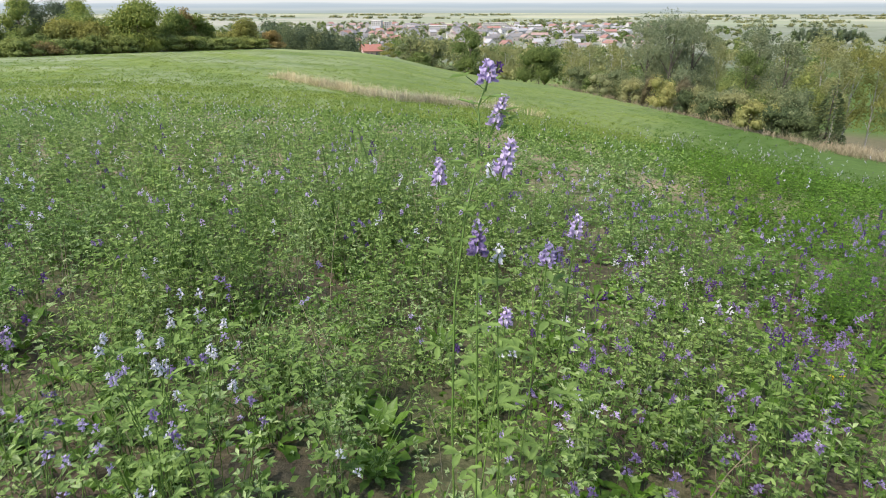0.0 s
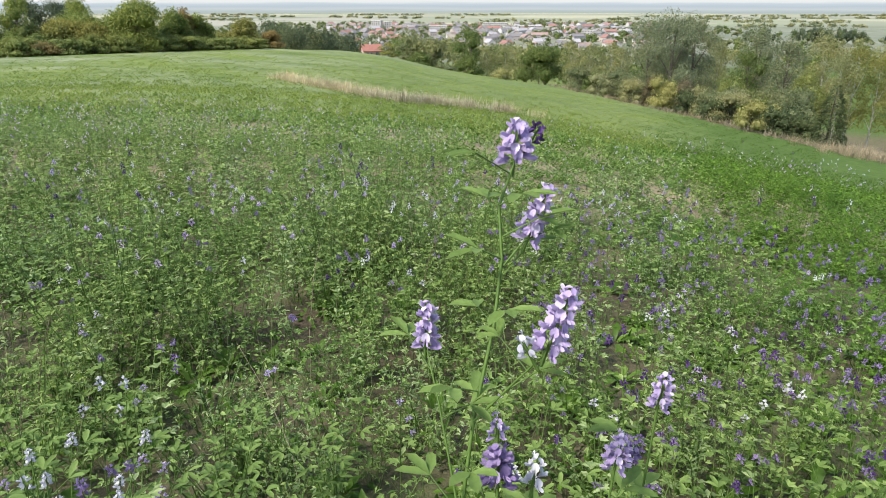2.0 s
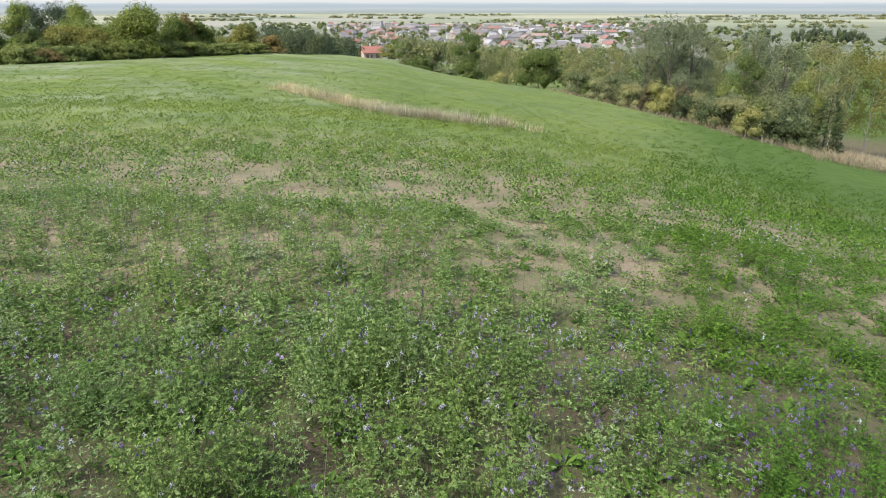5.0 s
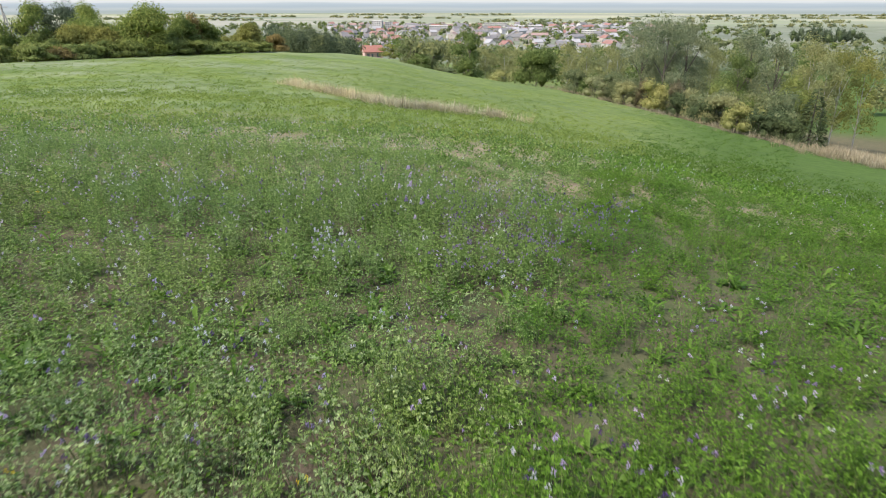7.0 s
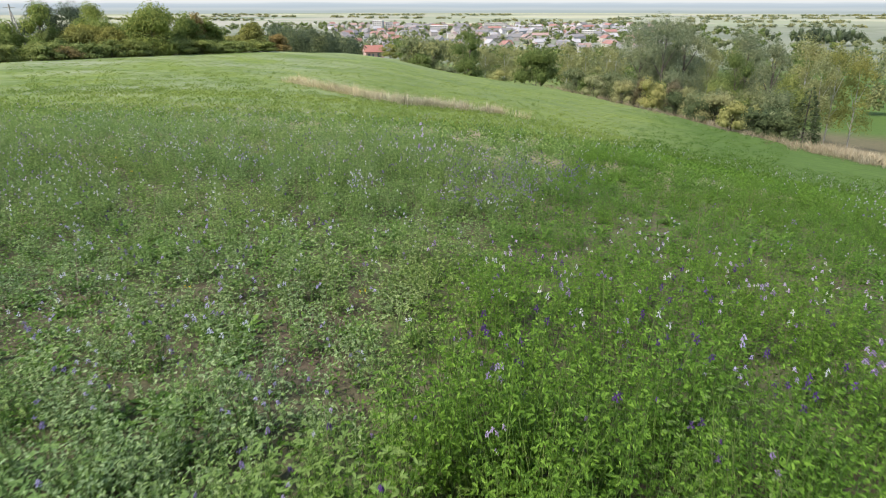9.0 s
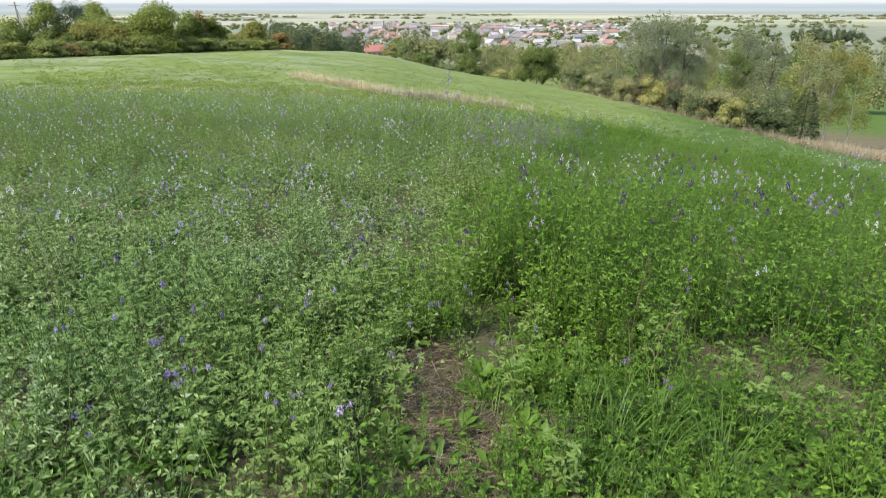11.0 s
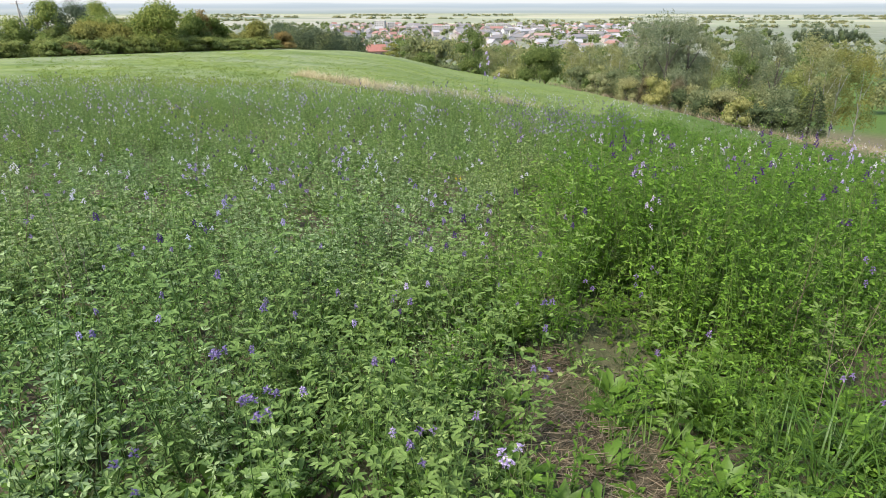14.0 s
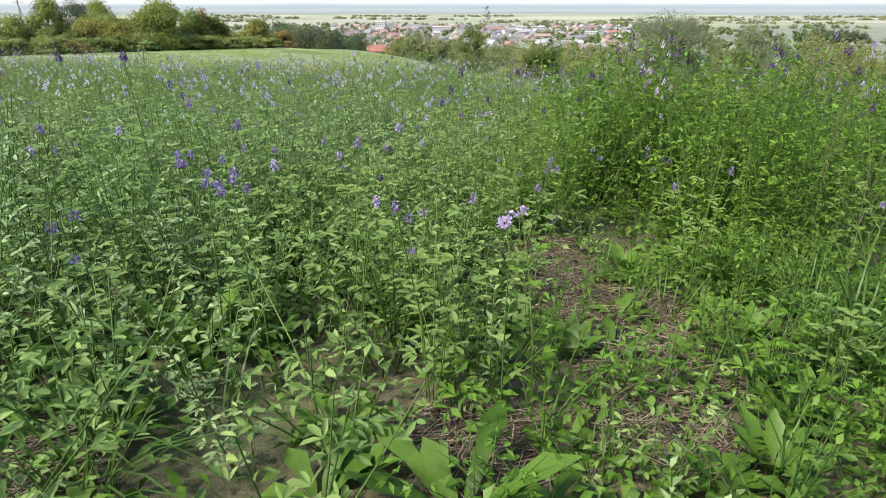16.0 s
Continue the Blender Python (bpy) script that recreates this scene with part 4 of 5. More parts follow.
def build_tall_plant():
    """The tall alfalfa that stands alone before the start of the path."""
    rng = np.random.default_rng(31)
    g = height(0.02, 0.62)
    root = new("alfalfa_plant")
    root.location = (0.02, 0.62, g)
    o = np.array((0.02, 0.62, g))
    main = [np.array(p) - o for p in ((0.02, 0.62, g), (0.015, 0.615, 0.3), (0.008, 0.62, 0.55), (0.014, 0.63, 0.704), (0.031, 0.663, 0.762), (0.04, 0.681, 0.808), (0.036, 0.694, 0.842), (0.046, 0.704, 0.868))]
    stem_with_leaves(root, main, 0.0015, 20, 0.02, rng)
    V = lambda *p: np.array(p) - o
    stem_with_leaves(root, [V(0.04, 0.683, 0.812), V(0.05, 0.69, 0.822), V(0.056, 0.692, 0.828)], 0.0007, 1, 0.014, rng)
    stem_with_leaves(root, [V(0.022, 0.645, 0.73), V(0.045, 0.635, 0.765), V(0.058, 0.628, 0.785)], 0.0008, 2, 0.015, rng)
    stem_with_leaves(root, [V(0.012, 0.628, 0.69), V(0.002, 0.65, 0.74), V(-0.005, 0.668, 0.764)], 0.0008, 2, 0.018, rng)
    stem_with_leaves(root, [V(0.03, 0.62, g), V(0.04, 0.62, 0.4), V(0.036, 0.63, 0.695)], 0.0016, 9, 0.026, rng)
    stem_with_leaves(root, [V(0.05, 0.64, g), V(0.07, 0.65, 0.4), V(0.059, 0.648, 0.68)], 0.0015, 9, 0.026, rng)
    stem_with_leaves(root, [V(0.1, 0.68, g), V(0.14, 0.70, 0.4), V(0.159, 0.724, 0.68)], 0.0015, 10, 0.026, rng)
    stem_with_leaves(root, [V(0.08, 0.66, g), V(0.1, 0.67, 0.4), V(0.12, 0.684, 0.66)], 0.0015, 9, 0.026, rng)
    stem_with_leaves(root, [V(0.06, 0.64, g), V(0.05, 0.7, 0.3), V(0.08, 0.74, 0.55)], 0.0015, 9, 0.026, rng)
    up = (0.1, 0.05, 1.0)
    flower_head(root, V(0.046, 0.705, 0.868), up, 0.022, 0.0224, LILAC, rng, 18, "loose lilac flower head, dark at the tip")
    flower_head(root, V(0.055, 0.712, 0.878), (0.5, 0.2, 0.8), 0.012, 0.014, DUSK, rng, 8)
    flower_head(root, V(0.054, 0.692, 0.824), (0.35, 0.05, 1), 0.034, 0.0181, LILAC, rng, 26)
    flower_head(root, V(0.058, 0.627, 0.786), (0.3, 0.0, 1), 0.036, 0.0198, LILAC, rng, 26)
    flower_head(root, V(0.05, 0.622, 0.786), (-0.4, 0.0, 0.8), 0.014, 0.014, PALE, rng, 6)
    flower_head(root, V(-0.006, 0.669, 0.764), (0.05, 0.05, 1), 0.028, 0.0172, LILAC, rng, 22)
    flower_head(root, V(0.036, 0.631, 0.696), (0, 0, 1), 0.024, 0.022, VIOLET, rng, 22, "deep violet flower head")
    flower_head(root, V(0.036, 0.64, 0.722), (0, 0.1, 1), 0.012, 0.013, LILAC, rng, 8)
    flower_head(root, V(0.059, 0.648, 0.68), (0.1, 0, 1), 0.022, 0.018, PALE, rng, 9, "nearly white flower head")
    flower_head(root, V(0.159, 0.724, 0.682), (0.1, 0, 1), 0.028, 0.0189, LILAC, rng, 18)
    flower_head(root, V(0.12, 0.684, 0.662), (0.1, 0, 1), 0.028, 0.0189, LILAC, rng, 18)
    flower_head(root, V(0.132, 0.69, 0.665), (0.3, 0.2, 1), 0.016, 0.014, VIOLET, rng, 12)
    flower_head(root, V(0.08, 0.74, 0.552), (0.1, 0, 1), 0.024, 0.02, LILAC, rng, 16)
    tagged(root, "tall alfalfa plant with lilac and violet flower heads", "alfalfa plant")


build_tall_plant()


def alfalfa_plant(rng, tall, stems, leaves, size, flowers):
    root = new("alfalfa_plant")
    for k in range(stems):
        th, q = k * 2.4 + rng.uniform(-0.4, 0.4), rng.uniform(0.1, 0.4) * tall
        h = tall * rng.uniform(0.75, 1.08)
        d = np.array((math.cos(th), math.sin(th), 0))
        stem_with_leaves(root, [d * 0.01, d * q * 0.35 + (0, 0, h * 0.5), d * q + (0, 0, h)], 0.0016, leaves, size, rng)
        if k < len(flowers):
            flower_head(root, d * q + np.array((0, 0, h)), d * 0.2 + (0, 0, 1), 0.019, 0.016, flowers[k], rng, 12)
    return root


def clear_spots(rng, n, y0, y1, slope, apart, taken):
    out, tries = [], 0
    while len(out) < n and tries < 8000:
        tries += 1
        y = rng.uniform(y0, y1)
        x = rng.uniform(-1, 1) * (0.25 + slope * (y + 5.0 if y < 0 else y - 0.2))
        if openness(np.array([x]), np.array([y]))[0] < 0.25 and not (-0.15 < x < 0.8 and -5 < y < -3.42) and all((x - a) ** 2 + (y - b) ** 2 > apart**2 for a, b in out + taken):
            out.append((x, y))
    return out


def build_plants():
    rng = np.random.default_rng(41)
    forms = [("alfalfa plant in violet flower among low leaves", (0.44, 5, 7, 0.028, [VIOLET, VIOLET])), ("alfalfa plant in pale lilac flower", (0.46, 5, 7, 0.027, [LILAC, LILAC, VIOLET])), ("leafy alfalfa plant without flowers", (0.34, 6, 7, 0.03, [])), ("low leafy alfalfa plant on sandy soil", (0.22, 6, 5, 0.032, [])), ("alfalfa plant with dark violet flower heads", (0.50, 5, 8, 0.026, [DUSK, DUSK]))]
    made = [tagged(alfalfa_plant(rng, *a), label, "alfalfa plant", "alfalfa plants near the path") for label, a in forms]
    spots = clear_spots(rng, 36, -4.3, -2.4, 0.6, 0.16, []) + clear_spots(rng, 30, 1.0, 2.6, 0.65, 0.2, [])
    for n, (x, y) in enumerate(spots):
        k = n if n < 5 else int(rng.choice([0, 1, 2, 2, 3, 3, 4]))
        m = pose(x, y, height(x, y) - 0.004, 0, 0, rng.uniform(0, 360))
        if n < 5:
            made[n].matrix_world = m
        else:
            q = 0.62 if y < -3.2 and x < 0.1 else 0.85
            copy_thing(made[k], m).scale = (q, q, q)
    white = tagged(alfalfa_plant(rng, 0.42, 6, 6, 0.027, [PALE] * 6), "alfalfa plant with nearly white flower heads", "alfalfa plant", "alfalfa plants near the path")
    white.matrix_world = pose(-0.47, 0.98, height(-0.47, 0.98) - 0.004)
    copy_thing(white, pose(-0.56, 1.02, height(-0.56, 1.02) - 0.004, 0, 0, 70))
    for x, y, k, turn in ((-0.52, -3.6, 0, 10), (-0.62, -3.66, 0, 130), (-0.42, -3.72, 1, 60), (-1.0, -3.6, 0, 200), (-0.19, -3.5, 4, 20), (-1.25, 2.59, 4, 90), (-1.15, 2.5, 4, 200), (0.1, -3.1, 4, 150), (-0.3, -4.2, 0, 40), (-0.42, -4.1, 1, 170), (0.32, -4.1, 3, 0), (-0.75, -3.25, 0, 30), (-0.3, -3.4, 1, 100), (-0.12, -3.76, 0, 250), (-0.95, -3.9, 1, 15), (-0.68, -3.95, 0, 300), (-0.25, -3.05, 0, 80), (-1.2, -3.3, 0, 10), (0.25, -3.7, 0, 200)):
        ob = copy_thing(made[k], pose(x, y, height(x, y) - 0.004, 0, 0, turn))
        ob.scale = (0.8, 0.8, 0.8) if y < -3.2 else (1, 1, 1)
    # broad-leaved weeds, each leaf a part
    weeds = []
    for leaves, length, width, rise, droop in ((12, 0.105, 0.027, 2.0, 1.0), (9, 0.075, 0.02, 1.6, 1.1), (14, 0.085, 0.021, 1.3, 1.3)):
        root = new("weed_rosette")
        for k in range(leaves):
            th = k * 2.4 + rng.uniform(-0.3, 0.3)
            soup = Soup()
            strap(soup, (0.006 * math.cos(th), 0.006 * math.sin(th), 0), (math.cos(th), math.sin(th), rng.uniform(0.5, 1.2) * rise), length * rng.uniform(0.65, 1.1), width * rng.uniform(0.8, 1.15), 0, droop * rng.uniform(0.5, 1.3), 7, (0.14, 0.26, 0.5, 0.8, 1.0, 0.92, 0.6, 0.08), 0.3, 0.16)
            mesh_of("leaf", soup, [WEED]).parent = root
        weeds.append(tagged(root, "fresh green broad-leaved weed rosette on bare soil", "weed", "broad-leaved weeds"))
    spots = [(0.37, -3.6, 0, 1.1), (0.43, -3.5, 0, 1.0), (0.34, -3.42, 2, 1.0), (0.3, -3.55, 2, 0.9), (0.45, -3.62, 0, 0.9), (-0.07, -4.02, 0, 0.8), (0.05, -4.36, 2, 0.9), (0.26, -3.74, 1, 1.0), (0.13, -4.32, 0, 0.8), (0.5, -3.35, 0, 1.1), (0.56, -3.42, 2, 1.0), (-0.38, -4.37, 0, 0.7), (0.2, -4.2, 1, 1.0), (0.1, -4.15, 1, 0.9), (-0.14, -3.9, 1, 0.9), (-0.18, -3.72, 1, 0.9), (-0.12, -3.58, 0, 0.7), (0.36, 1.88, 2, 1.2), (-0.15, 1.32, 0, 1.0), (-0.16, 1.16, 2, 1.0), (-0.4, 1.07, 1, 1.0), (-0.23, 1.46, 2, 1.0), (0.62, 1.9, 1, 1.0), (0.5, 1.75, 1, 0.9), (0.1, 1.3, 1, 1.0)]
    spots += [(x, y, int(rng.integers(0, 3)), rng.uniform(0.4, 0.95)) for x, y in [(0.02 + 0.62 * rng.random(), -4.4 + 0.95 * rng.random()) for _ in range(26)] + clear_spots(rng, 16, -4.4, -2.6, 0.6, 0.15, [q[:2] for q in spots]) + clear_spots(rng, 15, 1.0, 2.8, 0.65, 0.2, [])]
    used = set()
    for x, y, k, q in spots:
        m = pose(x, y, height(x, y) - 0.002, 0, 0, rng.uniform(0, 360)) @ Matrix.Diagonal((q, q, q, 1))
        if k in used:
            ob = copy_thing(weeds[k], pose(x, y, height(x, y) - 0.002, 0, 0, rng.uniform(0, 360)))
            ob.scale = (q, q, q)
        else:
            used.add(k)
            weeds[k].matrix_world = m
    made = []
    for n, (x, y, q) in enumerate(((0.5, -3.9, 1.0), (0.58, -3.98, 0.9), (0.76, -3.99, 1.0), (0.46, -3.8, 0.8), (0.64, -3.86, 0.9), (-0.67, -4.42, 0.7), (0.7, -4.12, 0.9), (0.8, -3.7, 0.9), (0.9, -3.85, 1.0), (0.68, -3.7, 0.9), (-0.9, -4.3, 0.7), (-0.35, -3.95, 0.5))):
        if n < 2:
            root = new("grass_tussock")
            for _ in range(44):
                th, r = rng.uniform(0, 6.283), 0.05 * math.sqrt(rng.random())
                ph = th + rng.uniform(-0.7, 0.7)
                soup = Soup()
                strap(soup, (r * math.cos(th), r * math.sin(th), 0), (math.cos(ph) * rng.uniform(0.1, 0.9), math.sin(ph) * rng.uniform(0.1, 0.9), 1.0), rng.uniform(0.17, 0.38), 0.0044, 0, 2.6 * rng.uniform(0.5, 1.2), 5, (0.9, 1.0, 0.8, 0.5, 0.05), 0.12)
                mesh_of("blade", soup, [BLADE]).parent = root
            made.append(tagged(root, "arching tussock of fresh green grass", "grass", "grass tussocks"))
            root.matrix_world = pose(x, y, height(x, y) - 0.003)
        else:
            ob = copy_thing(made[n % 2], pose(x, y, height(x, y) - 0.003, 0, 0, rng.uniform(0, 360)))
            ob.scale = (q, q, q)


build_plants()


# ---- dry grass ----
def dry_band(name, pts, wide, tall, count, mat, label, seed):
    rng = np.random.default_rng(seed)
    pts = np.array(pts, float)
    tuft = [tussock(rng, 9, 1.0, 0.024, 0, 0.9, 2, 0.35, 0.9) for _ in range(4)]
    s = rng.random(count) * (len(pts) - 1)
    i = s.astype(int)
    p = pts[i] + (pts[np.minimum(i + 1, len(pts) - 1)] - pts[i]) * (s - i)[:, None] + rng.normal(0, wide, (count, 2))
    p = p[field_noise(p[:, 0], p[:, 1], 0.8, 2.0) > rng.uniform(0.36, 0.62, count)]
    count = len(p)
    spots = np.stack([rng.integers(0, 4, count), p[:, 0], p[:, 1], rng.uniform(0.6, 1.15, count) * tall, rng.uniform(0, 6.28, count), np.ones(count)], -1)
    stand(name, tuft, spots, [mat], label, "dry grass")


dry_band("dry_grass_strip", [(-12.9, 51.7), (-9.1, 46.3), (-5.2, 40.6), (-2.1, 36.6), (0.9, 35.0), (5.0, 36.8)], 0.55, 0.85, 1150, DRY, "strip of tall bleached dry grass in the green field", 1)
dry_band("dry_grass_strip", [(-9.1, 46.3), (-5.2, 40.6), (-2.1, 36.6), (0.9, 35.0), (5.0, 36.8)], 0.5, 0.75, 520, DRYBROWN, "browner dead stalks within the bleached strip", 4)
dry_band("dry_grass_border", [(53, 20), (46, 36), (40.2, 53), (38.4, 62)], 1.5, 1.25, 1150, DRYBROWN, "tall pale dry grass where the field meets the bushes", 3)
dry_band("dry_grass_border", [(52, 27), (41, 56), (39.8, 66), (37.5, 77), (34.5, 95), (28, 114), (21, 132)], 2.2, 1.0, 1250, DRYBROWN, "rough brown dry grass along the field's edge", 2)

dry_band("dry_grass_border", [(47, 58), (51, 68), (56, 80), (60, 90)], 3.0, 1.5, 1100, DRYBROWN, "tall brown dry grass on the slope beside the dark conical tree", 6)

# ---- trees and bushes ----
def core_ball(fine):
    bm = bmesh.new()
    bmesh.ops.create_icosphere(bm, subdivisions=fine, radius=1.0)
    v, f = np.array([p.co[:] for p in bm.verts]), np.array([[q.index for q in p.verts] for p in bm.faces])
    bm.free()
    return v, f


CORES = {False: core_ball(2), True: core_ball(1)}


def crown_soup(rng, lobes, count, leaf, slot=0, core=0.42, rough=True):
    """Leaf clumps over the lobes of a crown, thick outside and thin within."""
    vol = np.array([r[0] * r[1] * r[2] for _, r in lobes]) ** 0.67
    pick = rng.choice(len(lobes), count, p=vol / vol.sum())
    c, r = np.array([c for c, _ in lobes], float)[pick], np.array([r for _, r in lobes], float)[pick]
    norm = lambda v: v / np.linalg.norm(v, axis=1, keepdims=True)
    d = norm(rng.normal(0, 1, (count, 3)))
    d[:, 2] = np.where(d[:, 2] < -0.35, d[:, 2] * -0.6, d[:, 2])
    p = c + d * r * rng.uniform(0.55, 1.12, (count, 1))
    n = norm(d + rng.normal(0, 0.45, (count, 3)) + np.array((0, 0, 0.25)))
    w = norm(np.cross(n, rng.normal(0, 1, (count, 3))) + np.array((0, 0, -0.45)))
    side = norm(np.cross(w, n))
    up = np.cross(side, w)
    ln, wd = leaf * rng.uniform(0.7, 1.4, (count, 1)), leaf * rng.uniform(0.55, 0.85, (count, 1))
    m = p + w * ln * 0.5
    v = np.stack([p, m + side * wd / 2 + up * wd * 0.15, p + w * ln - up * ln * 0.08, m - side * wd / 2 + up * wd * 0.15], 1).reshape(-1, 3)
    f = (np.array([(0, 1, 2), (0, 2, 3)])[None] + 4 * np.arange(count)[:, None, None]).reshape(-1, 3)
    # shaded inner masses, so that no crown is see-through where it is dense
    vs, fs, n = [v], [f], len(v)
    ball_v, ball_f = CORES[rough]
    for c, r in lobes if core else ():
        k = ball_v * (1 + 0.26 * np.sin(ball_v @ rng.normal(0, 3.5, (3, 3))).sum(1, keepdims=True) / 1.7)
        vs.append(np.array(c) + k * np.array(r) * core)
        fs.append(ball_f + n)
        n += len(ball_v)
    v, f = np.concatenate(vs), np.concatenate(fs)
    return v, f, np.full(len(f), slot)


def tree(rng, kind, wide, tall, crown_from=0.25, count=1500, leaf=0.55, bark=None, name="tree", core=0.42):
    root = new(name)
    soup = Soup()
    r0 = max(0.05, tall * (0.009 if bark else 0.022))
    lean = rng.normal(0, 0.02, 2) * tall
    trunk_top = np.array((lean[0], lean[1], tall * 0.82))
    tube(soup, [(0, 0, -0.3), (lean[0] * 0.2, lean[1] * 0.2, tall * 0.3), (lean[0] * 0.6, lean[1] * 0.6, tall * 0.6), trunk_top], r0, r0 * 0.25, 0, 7)
    lobes = []
    n = 7 if wide > 3 else 5
    for k in range(n):
        th = k * 2.4 + rng.uniform(-0.4, 0.4)
        h = crown_from + (0.93 - crown_from) * (k + 0.5) / n
        q = wide * 0.5 * math.sin(math.pi * min(0.94, 0.25 + 0.68 * (h - crown_from) / (1 - crown_from))) * 0.62
        c = (q * math.cos(th), q * math.sin(th), tall * h)
        s = rng.uniform(0.8, 1.15)
        lobes.append((c, (wide * 0.29 * s, wide * 0.29 * s, tall * (1 - crown_from) * 0.23 * s)))
        start = np.array((lean[0] * h * 0.6, lean[1] * h * 0.6, tall * h * 0.62))
        tube(soup, [start, (start + np.array(c)) / 2 + (0, 0, 0.1), c], r0 * 0.45, r0 * 0.1, 0, 5)
    lobes.append(((lean[0], lean[1], tall * 0.86), (wide * 0.22, wide * 0.22, tall * 0.14)))
    v, f, s = soup.arrays()
    make("trunk", v, f, [bark or BARK], s, root, True)
    v, f, s = crown_soup(rng, lobes, count, leaf, 0, core)
    make("crown", v, f, [CROWN[kind]], s, root)
    return root


def conifer(rng, kind, wide, tall, count=1100, leaf=0.6):
    root = new("conifer")
    soup = Soup()
    tube(soup, [(0, 0, -0.3), (0, 0, tall * 0.5), (0, 0, tall * 0.97)], tall * 0.02, 0.02, 0, 6)
    v, f, s = soup.arrays()
    make("trunk", v, f, [BARK], s, root, True)
    soup = Soup()
    for _ in range(count):
        h = 1 - math.sqrt(rng.random()) * 0.92
        r = wide / 2 * (1 - h) ** 0.75 * rng.uniform(0.55, 1.08)
        th = rng.uniform(0, 6.283)
        p = np.array((r * math.cos(th), r * math.sin(th), tall * h))
        leaflet(soup, p, np.array((math.cos(th), math.sin(th), rng.uniform(-0.5, 0.3))), np.array((0, 0, 1.0)), leaf * rng.uniform(0.6, 1.2), leaf * 0.5, 0)
    v, f, s = soup.arrays()
    make("crown", v, f, [CROWN[kind]], s, root)
    return root


def bush(rng, kind, wide, tall, count=900, leaf=0.35, name="bush"):
    """Leafy from the ground up: a skirt of low lobes, then a rounded uneven top."""
    root = new(name)
    soup, lobes = Soup(), []
    for k in range(12):
        low = k < 5
        th, q = k * 2.4 + rng.uniform(-0.5, 0.5), wide * (0.27 if low else 0.3 * math.sqrt((k - 4.5) / 8))
        c = np.array((q * math.cos(th), q * math.sin(th), tall * (rng.uniform(0.16, 0.3) if low else rng.uniform(0.45, 0.74))))
        lobes.append((c, (wide * rng.uniform(0.19, 0.27), wide * rng.uniform(0.19, 0.27), tall * rng.uniform(0.2, 0.29))))
        if k % 2:
            tube(soup, [(0.1 * math.cos(th), 0.1 * math.sin(th), -0.2), c * (0.4, 0.4, 0.6), c], 0.05, 0.015, 0, 4)
    v, f, s = soup.arrays()
    make("trunk" if name == "tree" else "stem", v, f, [BARK], s, root)
    v, f, s = crown_soup(rng, lobes, count, leaf, 0, 0.55)
    make("crown", v, f, [CROWN[kind]], s, root)
    return root


LABELS = {
    "hedge": "yellowish-green leafy bush in the long hedge", "maple": "broad leafy tree rising out of the hedge",
    "broad": "dense green broad-leaved tree at the field's edge", "gold": "tree turning yellow-green behind the hedge", "rust": "small tree with rusty autumn leaves",
    "bush": "grey-green rounded bush at the field's edge", "pale": "pale dusty-green bush among dry grass", "yellow": "bush with yellow-green leaves by the field",
    "pine": "dark pine standing behind the hedge", "birch": "slender pale-green birch in the valley wood", "poplar": "tall grey-green poplar with a loose crown",
    "dark": "dark green dense conical tree by the field", "brown": "brown-leaved bush among green ones",
}
